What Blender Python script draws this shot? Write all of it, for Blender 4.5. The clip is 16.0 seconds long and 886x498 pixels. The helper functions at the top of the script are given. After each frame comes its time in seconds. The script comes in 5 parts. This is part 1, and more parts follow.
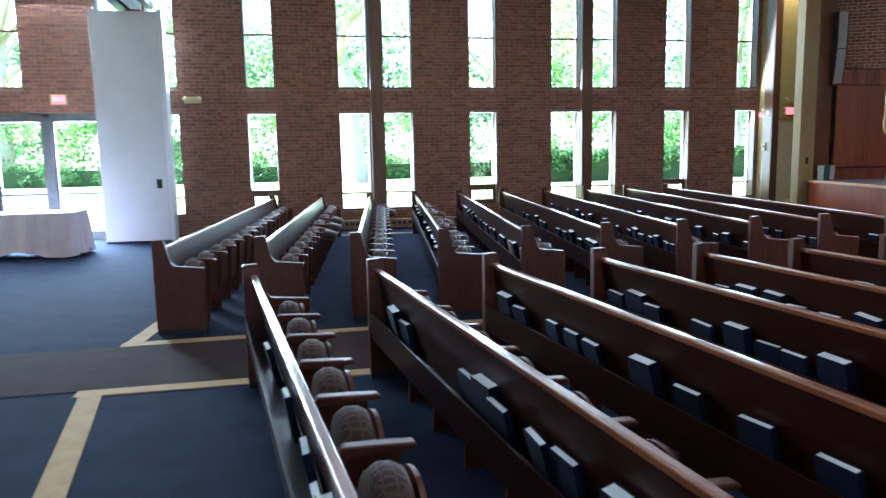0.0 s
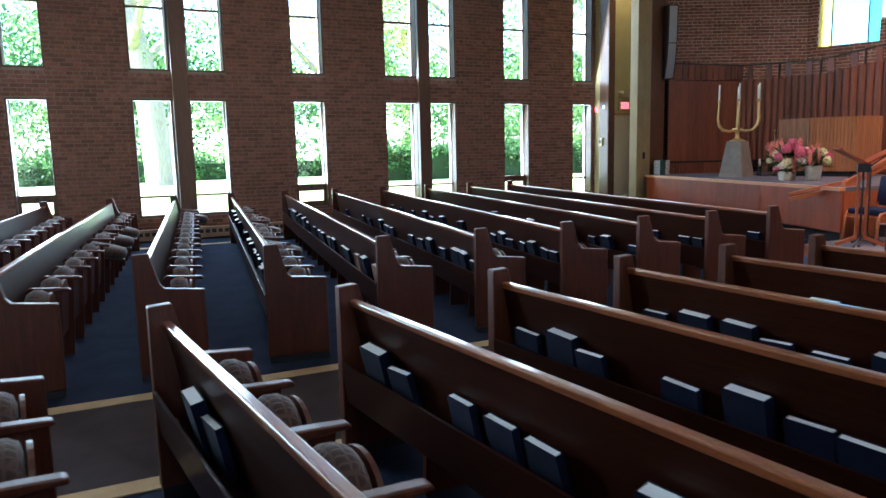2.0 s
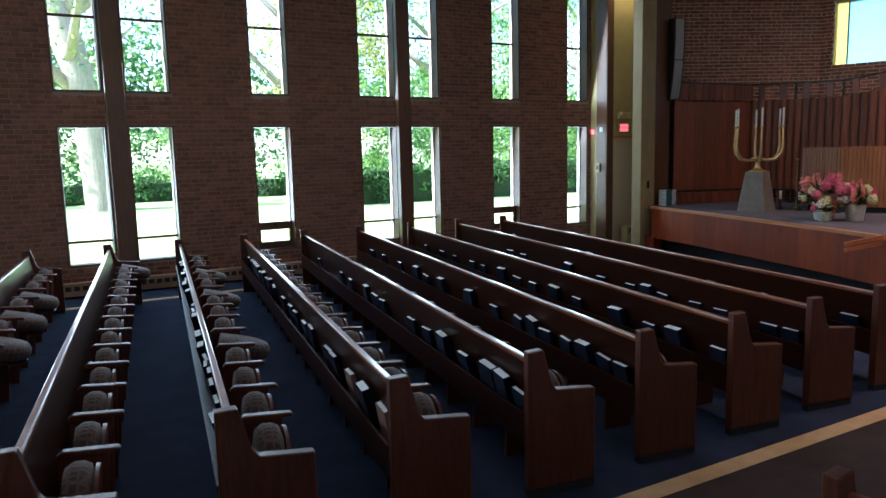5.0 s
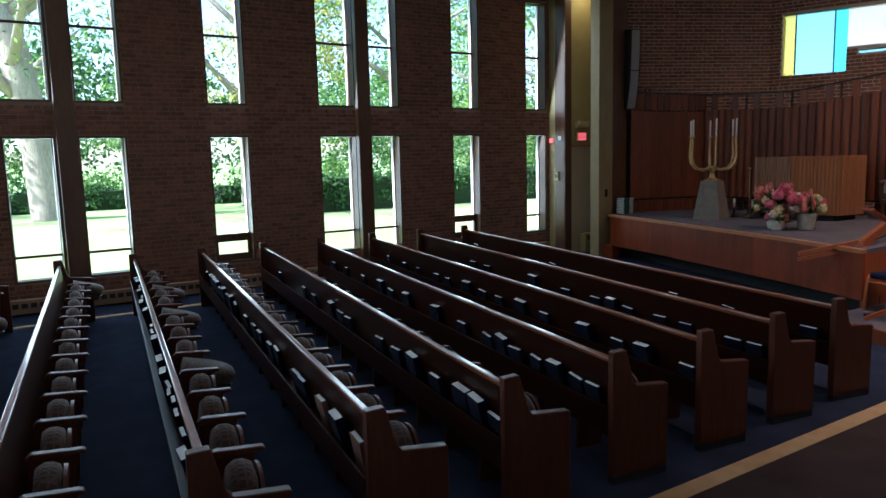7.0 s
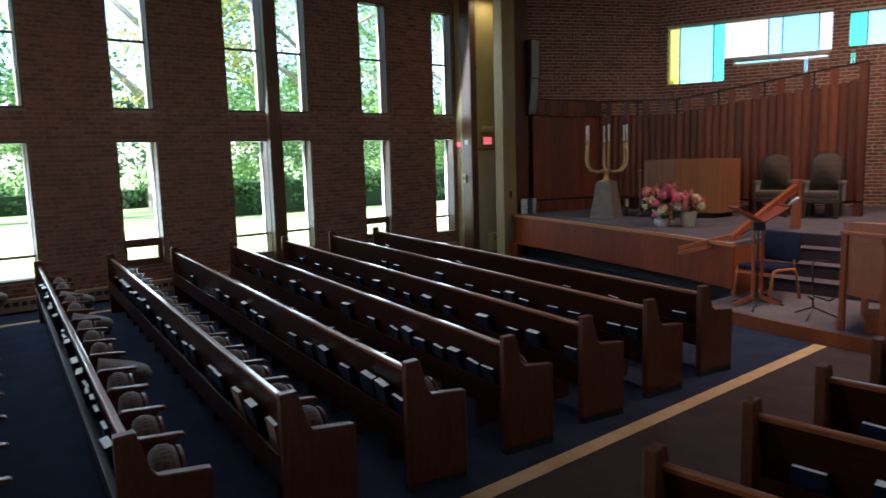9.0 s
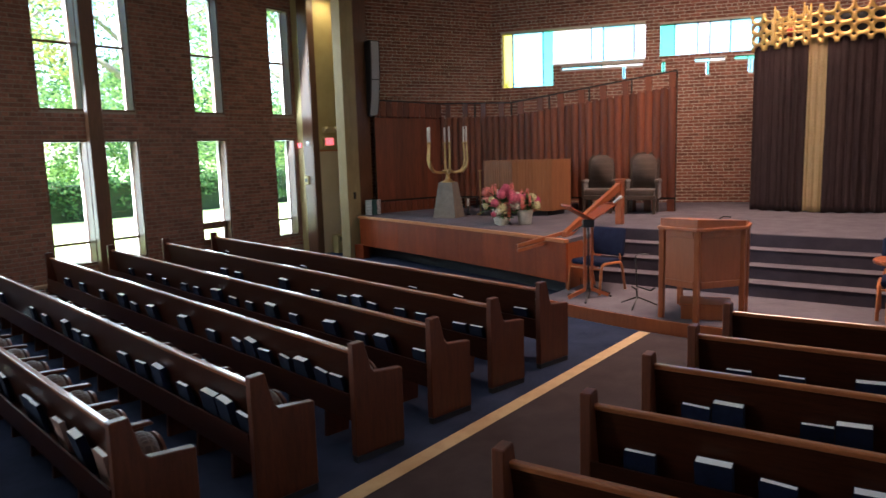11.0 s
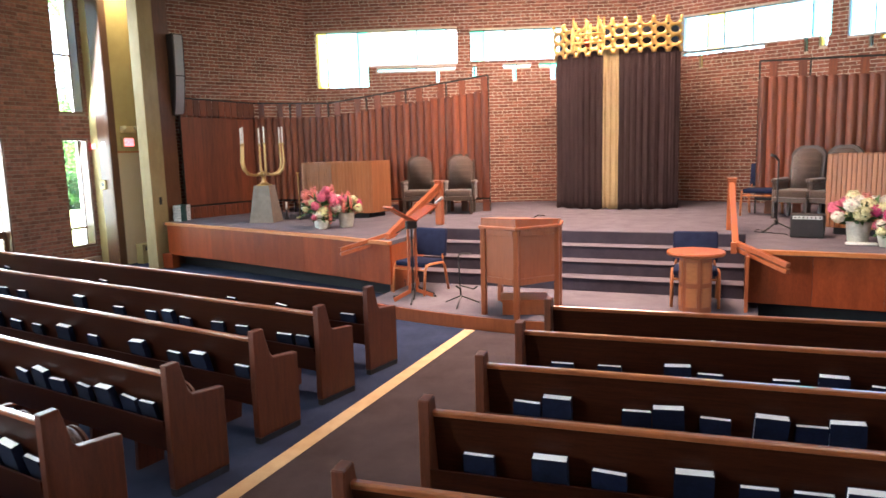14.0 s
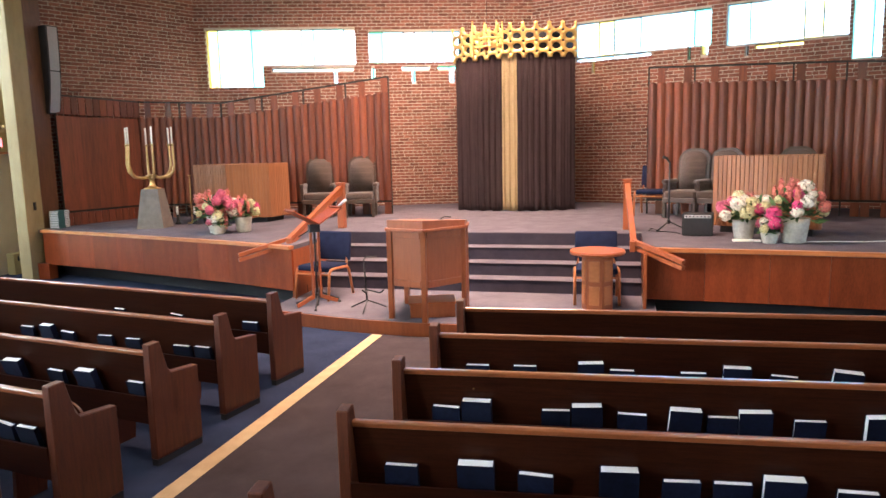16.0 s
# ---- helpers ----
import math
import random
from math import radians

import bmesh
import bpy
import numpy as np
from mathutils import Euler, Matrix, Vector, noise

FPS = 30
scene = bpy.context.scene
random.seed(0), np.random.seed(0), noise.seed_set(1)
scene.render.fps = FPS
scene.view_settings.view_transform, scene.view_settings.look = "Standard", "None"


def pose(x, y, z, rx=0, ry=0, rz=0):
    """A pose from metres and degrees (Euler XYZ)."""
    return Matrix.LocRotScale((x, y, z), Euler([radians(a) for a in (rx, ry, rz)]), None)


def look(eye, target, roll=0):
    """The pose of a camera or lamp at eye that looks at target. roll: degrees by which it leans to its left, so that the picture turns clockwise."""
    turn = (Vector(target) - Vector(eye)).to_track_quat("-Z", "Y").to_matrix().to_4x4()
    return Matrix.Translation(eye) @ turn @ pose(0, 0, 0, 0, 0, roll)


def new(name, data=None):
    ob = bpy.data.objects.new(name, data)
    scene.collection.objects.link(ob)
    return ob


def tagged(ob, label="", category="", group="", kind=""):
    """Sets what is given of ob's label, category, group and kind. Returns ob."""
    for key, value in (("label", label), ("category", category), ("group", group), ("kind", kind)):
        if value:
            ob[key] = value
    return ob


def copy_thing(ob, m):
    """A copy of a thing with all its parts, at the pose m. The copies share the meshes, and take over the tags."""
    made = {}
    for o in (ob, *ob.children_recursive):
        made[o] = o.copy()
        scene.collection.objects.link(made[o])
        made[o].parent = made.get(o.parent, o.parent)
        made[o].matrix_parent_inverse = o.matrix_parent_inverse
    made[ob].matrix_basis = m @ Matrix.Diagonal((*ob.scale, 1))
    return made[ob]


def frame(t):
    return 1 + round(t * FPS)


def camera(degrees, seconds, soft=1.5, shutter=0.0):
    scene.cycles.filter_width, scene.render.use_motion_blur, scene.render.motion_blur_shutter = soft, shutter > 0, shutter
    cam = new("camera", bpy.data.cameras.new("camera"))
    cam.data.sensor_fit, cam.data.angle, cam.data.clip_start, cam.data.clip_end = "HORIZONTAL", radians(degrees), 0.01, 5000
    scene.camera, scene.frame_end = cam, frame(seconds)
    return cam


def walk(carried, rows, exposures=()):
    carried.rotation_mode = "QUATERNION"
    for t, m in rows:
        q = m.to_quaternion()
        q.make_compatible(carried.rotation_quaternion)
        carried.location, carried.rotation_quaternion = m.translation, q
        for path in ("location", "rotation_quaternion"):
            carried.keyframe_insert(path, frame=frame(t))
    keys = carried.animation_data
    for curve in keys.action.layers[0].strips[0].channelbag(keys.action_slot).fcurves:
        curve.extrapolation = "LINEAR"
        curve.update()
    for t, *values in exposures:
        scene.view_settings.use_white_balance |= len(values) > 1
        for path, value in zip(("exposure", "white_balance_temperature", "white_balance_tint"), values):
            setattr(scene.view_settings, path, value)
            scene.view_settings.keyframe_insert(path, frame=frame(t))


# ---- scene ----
cam = camera(64.4, 16.0, shutter=0.5)
PATH = [
    (0, (-0.124, 0.705, 1.676), (0.268, 2.648, 1.410), -1.1),
    (0.5, (-0.049, 1.263, 1.622), (0.442, 3.183, 1.355), -1.2),
    (1, (0.03, 1.709, 1.594), (0.692, 3.577, 1.322), -1.3),
    (1.5, (0.112, 2.111, 1.590), (0.941, 3.91, 1.313), -1.3),
    (2, (0.207, 2.492, 1.584), (1.064, 4.278, 1.308), -1.3),
    (2.5, (0.308, 2.837, 1.688), (1.166, 4.622, 1.415), -1.3),
    (3, (0.409, 3.189, 1.964), (1.269, 4.974, 1.695), -1.3),
    (3.5, (0.516, 3.562, 2.014), (1.391, 5.34, 1.746), -1.3),
    (4, (0.621, 3.931, 2.039), (1.524, 5.695, 1.77), -1.3),
    (6.5, (0.687, 4.757, 2.181), (1.727, 6.445, 1.92), -1.4),
    (7, (0.617, 4.586, 2.218), (1.684, 6.258, 1.957), -1.4),
    (7.5, (0.556, 4.424, 2.224), (1.635, 6.088, 1.966), -1.5),
    (8, (0.5, 4.293, 2.221), (1.596, 5.946, 1.964), -1.5),
    (8.5, (0.446, 4.198, 2.235), (1.605, 5.808, 1.977), -1.5),
    (9, (0.414, 4.138, 2.255), (1.673, 5.67, 1.993), -1.6),
    (9.5, (0.407, 4.113, 2.255), (1.761, 5.561, 1.992), -1.7),
    (10, (0.404, 4.107, 2.279), (1.833, 5.48, 2.012), -1.7),
    (12.5, (0.567, 4.314, 2.294), (2.281, 5.304, 2.012), -1.6),
    (13, (0.576, 4.327, 2.288), (2.328, 5.25, 2.006), -1.5),
    (13.5, (0.576, 4.32, 2.287), (2.362, 5.174, 2.003), -1.5),
    (14, (0.578, 4.32, 2.285), (2.398, 5.099, 2.0), -1.6),
    (14.5, (0.598, 4.33, 2.294), (2.447, 5.034, 2.005), -1.6),
    (15, (0.634, 4.355, 2.283), (2.509, 4.987, 1.996), -1.5),
    (15.5, (0.659, 4.396, 2.264), (2.556, 4.96, 1.98), -1.5),
    (16, (0.681, 4.481, 2.248), (2.596, 4.984, 1.967), -1.4),
]
EXPOSURE = [(0, 3.4, 5100, 10), (1.5, 3.05, 5150, 10), (2.5, 3.2, 5250, 10), (3.5, 2.85, 5250, 10), (4, 2.75, 5250, 10), (5, 2.35, 5250, 10), (7, 1.75, 5250, 10), (9, 2.0, 5500, 11), (10, 2.4, 5650, 12), (12.5, 3.4, 5850, 14), (14, 4.1, 5900, 14), (16, 4.15, 5900, 14)]
walk(cam, [(t, look(eye, target, roll)) for t, eye, target, roll in PATH], EXPOSURE)


# ---------- world, sun, lamps ----------
SUN_EL, SUN_AZ = radians(44), radians(170)      # the sun stands along the window wall, on the entrance side
world = bpy.data.worlds.new("sky")
world.use_nodes = True
scene.world = world
wn = world.node_tree
sky = wn.nodes.new("ShaderNodeTexSky")
sky.sky_type = "NISHITA"
sky.sun_disc = False
sky.sun_elevation = SUN_EL
sky.sun_rotation = radians(90) - SUN_AZ
wn.links.new(sky.outputs[0], wn.nodes["Background"].inputs[0])
wn.nodes["Background"].inputs[1].default_value = 0.15

sun = new("sun", bpy.data.lights.new("sun", "SUN"))
sun.data.energy, sun.data.angle, sun.data.color = 5.0, radians(0.5), (1.0, 0.94, 0.84)
sun_dir = Vector((math.cos(SUN_AZ) * math.cos(SUN_EL), math.sin(SUN_AZ) * math.cos(SUN_EL), math.sin(SUN_EL)))
sun.matrix_world = look(sun_dir * 60, (0, 0, 0))


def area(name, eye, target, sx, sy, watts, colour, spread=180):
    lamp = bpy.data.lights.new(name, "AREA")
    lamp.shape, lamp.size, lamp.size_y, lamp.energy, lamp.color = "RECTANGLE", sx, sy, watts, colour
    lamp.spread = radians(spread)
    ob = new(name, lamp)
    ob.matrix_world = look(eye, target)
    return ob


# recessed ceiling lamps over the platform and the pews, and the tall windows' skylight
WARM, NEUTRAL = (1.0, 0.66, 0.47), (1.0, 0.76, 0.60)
area("stage_downlights_a", (12.9, 8.6, 6.4), (15.0, 9.3, 1.2), 1.6, 0.5, 18, WARM, 120)
area("stage_downlights_b", (12.9, 4.9, 6.4), (15.0, 4.3, 1.2), 1.6, 0.5, 3.2, WARM, 90)
area("stage_downlights_c", (13.4, 6.7, 6.4), (16.2, 6.7, 1.2), 2.4, 0.5, 30, WARM)
area("front_downlights", (9.0, 6.7, 6.4), (9.6, 6.7, 0.0), 3.0, 0.6, 32, WARM, 100)
area("pew_downlights_a", (2.5, 11.5, 6.4), (2.5, 11.5, 0.0), 7.0, 1.0, 11, NEUTRAL)
area("pew_downlights_b", (3.0, 2.5, 6.4), (3.0, 2.5, 0.0), 7.0, 1.0, 10, NEUTRAL)
# unseen warm fill, added to brighten the passage wall
area("passage_fill", (11.8, 15.95, 5.7), (11.9, 16.3, 2.4), 0.25, 0.25, 1.6, (1.0, 0.80, 0.40))
for wx in (-5.2, -2.6, -0.85, 1.63, 4.1, 6.6, 9.0, 10.95):
    pair, doors = wx in (1.63, 6.6), wx < -4
    wide, watts = (1.6, 27) if pair else (2.2, 560) if doors else (0.6, 14)
    area("window_skylight", (wx, 17.25 if doors else 16.84, 3.0), (wx, 10.0, 1.2), wide, 4.6, watts, (0.80, 0.92, 0.92))


# ---------- materials ----------
def shader(name, rough=0.6, metal=0.0, spec=0.5, coat=0.0):
    m = bpy.data.materials.new(name)
    m.use_nodes = True
    b = m.node_tree.nodes["Principled BSDF"]
    b.inputs["Roughness"].default_value, b.inputs["Metallic"].default_value = rough, metal
    b.inputs["Specular IOR Level"].default_value = spec
    b.inputs["Coat Weight"].default_value = coat
    b.inputs["Coat Roughness"].default_value = 0.15
    return m, m.node_tree, b


def node(tree, kind, **sockets):
    n = tree.nodes.new(kind)
    for key, value in sockets.items():
        n.inputs[key.replace("_", " ")].default_value = value
    return n


def surface(name, dark, light, rough=0.6, metal=0.0, scale=8.0, stretch=(1, 1, 1), bump=0.15, fine=60.0, vary=0.0, spec=0.5, coat=0.0, island=False):
    """Two colours mixed by coarse and fine noise, with relief; vary: brightness change from piece to piece."""
    m, tree, b = shader(name, rough, metal, spec, coat)
    link = tree.links.new
    co = node(tree, "ShaderNodeTexCoord")
    mp = node(tree, "ShaderNodeMapping")
    mp.inputs["Scale"].default_value = stretch
    link(co.outputs["Object"], mp.inputs["Vector"])
    info = node(tree, "ShaderNodeObjectInfo")
    if vary:
        shift = node(tree, "ShaderNodeVectorMath")
        shift.operation = "SCALE"
        shift.inputs[0].default_value = (37.0, 53.0, 29.0)
        link(info.outputs["Random"], shift.inputs["Scale"])
        link(shift.outputs[0], mp.inputs["Location"])
    a = node(tree, "ShaderNodeTexNoise", Scale=scale, Detail=6.0, Roughness=0.6)
    f = node(tree, "ShaderNodeTexNoise", Scale=fine, Detail=3.0)
    for n in (a, f):
        link(mp.outputs[0], n.inputs["Vector"])
    s = node(tree, "ShaderNodeMath")
    s.operation = "MULTIPLY_ADD"
    s.inputs[1].default_value = 0.45
    link(f.outputs[0], s.inputs[0])
    s2 = node(tree, "ShaderNodeMath")
    s2.operation = "MULTIPLY"
    s2.inputs[1].default_value = 0.6
    link(a.outputs[0], s2.inputs[0])
    link(s2.outputs[0], s.inputs[2])
    ramp = node(tree, "ShaderNodeMapRange")
    ramp.inputs[1].default_value, ramp.inputs[2].default_value = 0.33, 0.72
    link(s.outputs[0], ramp.inputs[0])
    mix = node(tree, "ShaderNodeMix")
    mix.data_type = "RGBA"
    mix.inputs["A"].default_value, mix.inputs["B"].default_value = (*dark, 1), (*light, 1)
    link(ramp.outputs[0], mix.inputs["Factor"])
    out = mix.outputs["Result"]
    if vary:
        rnd = info.outputs["Random"]
        if island:
            geo = node(tree, "ShaderNodeNewGeometry")
            add = node(tree, "ShaderNodeMath")
            add.operation = "ADD"
            fr = node(tree, "ShaderNodeMath")
            fr.operation = "FRACT"
            link(geo.outputs["Random Per Island"], add.inputs[0])
            link(info.outputs["Random"], add.inputs[1])
            link(add.outputs[0], fr.inputs[0])
            rnd = fr.outputs[0]
        vr = node(tree, "ShaderNodeMapRange")
        vr.inputs[3].default_value, vr.inputs[4].default_value = 1 - vary, 1 + vary
        link(rnd, vr.inputs[0])
        hsv = node(tree, "ShaderNodeHueSaturation")
        link(vr.outputs[0], hsv.inputs["Value"])
        link(out, hsv.inputs["Color"])
        out = hsv.outputs[0]
    link(out, b.inputs["Base Color"])
    rr = node(tree, "ShaderNodeMapRange")
    rr.inputs[3].default_value, rr.inputs[4].default_value = max(0.03, rough - 0.03), min(1, rough + 0.04)
    link(a.outputs[0], rr.inputs[0])
    link(rr.outputs[0], b.inputs["Roughness"])
    if bump:
        bp = node(tree, "ShaderNodeBump", Strength=bump, Distance=0.01)
        link(s.outputs[0], bp.inputs["Height"])
        link(bp.outputs[0], b.inputs["Normal"])
    return m


def glass(name, tint=(1, 1, 1), rough=0.0, see=0.93):
    m = bpy.data.materials.new(name)
    m.use_nodes = True
    tree = m.node_tree
    tree.nodes.remove(tree.nodes["Principled BSDF"])
    clear = node(tree, "ShaderNodeBsdfTransparent")
    clear.inputs[0].default_value = (*tint, 1)
    gloss = node(tree, "ShaderNodeBsdfGlossy")
    gloss.inputs["Roughness"].default_value = 0.02
    fres = node(tree, "ShaderNodeFresnel", IOR=1.35)
    mix = node(tree, "ShaderNodeMixShader")
    tree.links.new(fres.outputs[0], mix.inputs[0])
    tree.links.new(clear.outputs[0], mix.inputs[1])
    tree.links.new(gloss.outputs[0], mix.inputs[2])
    tree.links.new(mix.outputs[0], tree.nodes["Material Output"].inputs[0])
    return m


def stained(name, tint, amount=0.35):
    """Thick coloured glass: part clear, part scattering daylight."""
    m, tree, b = shader(name, 0.25)
    tr = node(tree, "ShaderNodeBsdfTranslucent")
    tr.inputs[0].default_value = (*tint, 1)
    cl = node(tree, "ShaderNodeBsdfTransparent")
    tex = node(tree, "ShaderNodeTexNoise", Scale=9.0, Detail=4.0)
    mixc = node(tree, "ShaderNodeMix")
    mixc.data_type = "RGBA"
    mixc.inputs["A"].default_value = (*tint, 1)
    mixc.inputs["B"].default_value = (*[0.55 + 0.45 * c for c in tint], 1)
    tree.links.new(tex.outputs[0], mixc.inputs["Factor"])
    tree.links.new(mixc.outputs["Result"], cl.inputs[0])
    mix = node(tree, "ShaderNodeMixShader")
    mix.inputs[0].default_value = amount
    tree.links.new(cl.outputs[0], mix.inputs[1])
    tree.links.new(tr.outputs[0], mix.inputs[2])
    tree.links.new(mix.outputs[0], tree.nodes["Material Output"].inputs[0])
    return m


def weave(name, dark, light, scale=26.0, rough=0.9):
    """Upholstery with a repeating scallop figure."""
    m, tree, b = shader(name, rough, 0, 0.2)
    co = node(tree, "ShaderNodeTexCoord")
    v = node(tree, "ShaderNodeTexVoronoi", Scale=scale, Randomness=0.25)
    v.feature = "DISTANCE_TO_EDGE"
    tree.links.new(co.outputs["Object"], v.inputs["Vector"])
    mr = node(tree, "ShaderNodeMapRange")
    mr.inputs[1].default_value, mr.inputs[2].default_value = 0.03, 0.2
    tree.links.new(v.outputs["Distance"], mr.inputs[0])
    mix = node(tree, "ShaderNodeMix")
    mix.data_type = "RGBA"
    mix.inputs["A"].default_value, mix.inputs["B"].default_value = (*light, 1), (*dark, 1)
    tree.links.new(mr.outputs[0], mix.inputs["Factor"])
    tree.links.new(mix.outputs["Result"], b.inputs["Base Color"])
    b.inputs["Sheen Weight"].default_value = 0.3
    bp = node(tree, "ShaderNodeBump", Strength=0.3, Distance=0.01)
    tree.links.new(mr.outputs[0], bp.inputs["Height"])
    tree.links.new(bp.outputs[0], b.inputs["Normal"])
    return m


def glow(name, colour, strength):
    m, tree, b = shader(name, 0.4)
    b.inputs["Base Color"].default_value = (*colour, 1)
    b.inputs["Emission Color"].default_value = (*colour, 1)
    b.inputs["Emission Strength"].default_value = strength
    return m


BRICK = surface("brick", (0.12, 0.050, 0.036), (0.30, 0.132, 0.088), 0.85, scale=14, fine=110, bump=0.35, vary=0.27, spec=0.25, island=True)
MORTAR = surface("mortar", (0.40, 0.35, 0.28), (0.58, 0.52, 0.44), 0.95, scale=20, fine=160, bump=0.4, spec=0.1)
# backs and racks are toned darker than the ends, standing for their shade
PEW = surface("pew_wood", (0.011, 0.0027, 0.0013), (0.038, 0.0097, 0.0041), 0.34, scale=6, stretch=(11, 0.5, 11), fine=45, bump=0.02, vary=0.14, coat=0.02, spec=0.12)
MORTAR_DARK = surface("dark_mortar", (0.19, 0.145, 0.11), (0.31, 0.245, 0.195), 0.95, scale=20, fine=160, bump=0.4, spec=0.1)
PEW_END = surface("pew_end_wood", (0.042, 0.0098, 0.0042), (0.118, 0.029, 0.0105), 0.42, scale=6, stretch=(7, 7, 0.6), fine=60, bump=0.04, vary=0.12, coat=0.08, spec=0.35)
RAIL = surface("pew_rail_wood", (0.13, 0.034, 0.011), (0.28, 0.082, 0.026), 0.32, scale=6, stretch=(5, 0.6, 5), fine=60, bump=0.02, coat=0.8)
RAIL.node_tree.nodes["Principled BSDF"].inputs["Coat Roughness"].default_value = 0.12
PLINTH = surface("black_plinth", (0.008, 0.008, 0.01), (0.02, 0.02, 0.024), 0.7, bump=0.05)
CUSHION = weave("brown_upholstery", (0.060, 0.036, 0.028), (0.105, 0.066, 0.052))
CARPET = surface("blue_carpet", (0.015, 0.0195, 0.038), (0.034, 0.044, 0.080), 1.0, scale=2.5, fine=260, bump=0.5, spec=0.05)
AISLE = surface("grey_carpet", (0.036, 0.027, 0.028), (0.068, 0.052, 0.053), 1.0, scale=3, fine=260, bump=0.5, spec=0.05)
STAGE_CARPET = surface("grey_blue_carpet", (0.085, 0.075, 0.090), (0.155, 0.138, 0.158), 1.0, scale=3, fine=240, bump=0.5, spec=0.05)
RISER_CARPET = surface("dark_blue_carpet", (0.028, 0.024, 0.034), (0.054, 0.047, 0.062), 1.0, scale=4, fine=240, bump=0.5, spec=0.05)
TAPE = surface("tan_inlay", (0.40, 0.27, 0.14), (0.55, 0.40, 0.23), 0.9, scale=7, fine=200, bump=0.3, spec=0.1)
OAK = surface("stage_veneer", (0.13, 0.022, 0.0062), (0.25, 0.050, 0.0135), 0.42, scale=3, stretch=(2.5, 2.5, 0.5), fine=40, bump=0.04, vary=0.18, spec=0.22)
TRIM = surface("oak_trim", (0.34, 0.105, 0.032), (0.52, 0.19, 0.063), 0.35, scale=6, stretch=(1, 1, 4), fine=50, bump=0.05, coat=0.2)
LIGHT_OAK = surface("light_oak", (0.22, 0.055, 0.016), (0.36, 0.098, 0.031), 0.38, scale=4, stretch=(6, 6, 0.8), fine=60, bump=0.05, coat=0.15)
BOARD = surface("screen_board", (0.07, 0.017, 0.008), (0.20, 0.055, 0.021), 0.42, scale=4, stretch=(8, 8, 0.6), fine=60, bump=0.1, vary=0.34)
IRON = surface("dark_frame_steel", (0.012, 0.010, 0.009), (0.03, 0.026, 0.022), 0.5, 0.4, bump=0.05)
FRAME = surface("window_frame_wood", (0.07, 0.028, 0.013), (0.15, 0.065, 0.03), 0.4, scale=6, stretch=(5, 5, 0.7), bump=0.06)
PLASTER = surface("cream_plaster", (0.36, 0.28, 0.11), (0.47, 0.38, 0.17), 0.65, scale=3, fine=90, bump=0.12)
PASSAGE_BEIGE = surface("passage_beige_paint", (0.62, 0.50, 0.34), (0.70, 0.57, 0.41), 0.55, scale=3, bump=0.05)
HEATER_TAN = surface("tan_enamel", (0.26, 0.16, 0.10), (0.34, 0.22, 0.14), 0.5, scale=5, bump=0.05)
WHITE = surface("white_laminate", (0.62, 0.62, 0.62), (0.72, 0.72, 0.72), 0.5, scale=2, bump=0.03)
CEILING = surface("ceiling_board", (0.5, 0.47, 0.43), (0.62, 0.59, 0.54), 0.9, scale=2, bump=0.1)
BLACK = surface("black_plastic", (0.008, 0.008, 0.009), (0.02, 0.02, 0.022), 0.45, bump=0.03)
GREY = surface("grey_grille", (0.46, 0.47, 0.49), (0.60, 0.61, 0.63), 0.5, 0.2, scale=30, bump=0.1)
GLASS = glass("window_glass")
GRASS = surface("lawn", (0.22, 0.34, 0.11), (0.44, 0.54, 0.24), 0.9, scale=0.6, fine=30, bump=0.4, spec=0.1)


# ---------- mesh helpers ----------
def mesh_of(bm, name, material, smooth=False):
    me = bpy.data.meshes.new(name)
    bmesh.ops.recalc_face_normals(bm, faces=bm.faces[:])
    bm.to_mesh(me)
    bm.free()
    if smooth:
        for p in me.polygons:
            p.use_smooth = True
    me.materials.append(material)
    return me


def thing(name, label, category, at=None, group="", kind=""):
    """An empty at the thing's base that its parts hang on."""
    ob = new(name)
    ob.empty_display_size = 0.1
    if at is not None:
        ob.matrix_basis = at
    return tagged(ob, label, category, group, kind)


def part(name, bm, material, parent=None, label="", at=None, smooth=False):
    me = bm if isinstance(bm, bpy.types.Mesh) else mesh_of(bm, name, material, smooth)
    ob = new(name, me)
    if parent is not None:
        ob.parent = parent
    if at is not None:
        ob.matrix_basis = at
    return tagged(ob, label)


def single(name, bm, material, label, category, at=None, kind="", group="", smooth=False):
    return tagged(part(name, bm, material, None, label, at, smooth), label, category, group, kind)


def box(x0, x1, y0, y1, z0, z1, bevel=0.0, bm=None, seg=1):
    own = bm or bmesh.new()
    tmp = bmesh.new()
    bmesh.ops.create_cube(tmp, size=1.0, matrix=Matrix.Translation(((x0 + x1) / 2, (y0 + y1) / 2, (z0 + z1) / 2)) @ Matrix.Diagonal((x1 - x0, y1 - y0, z1 - z0, 1)))
    if bevel:
        bmesh.ops.bevel(tmp, geom=tmp.edges[:], offset=bevel, segments=seg, affect="EDGES", profile=0.5)
    return pour(tmp, own)


def pour(src, dst, m=None):
    """Adds one bmesh to another."""
    if m is not None:
        src.transform(m)
    vs = [dst.verts.new(v.co) for v in src.verts]
    src.verts.index_update()
    for f in src.faces:
        dst.faces.new([vs[v.index] for v in f.verts])
    src.free()
    return dst


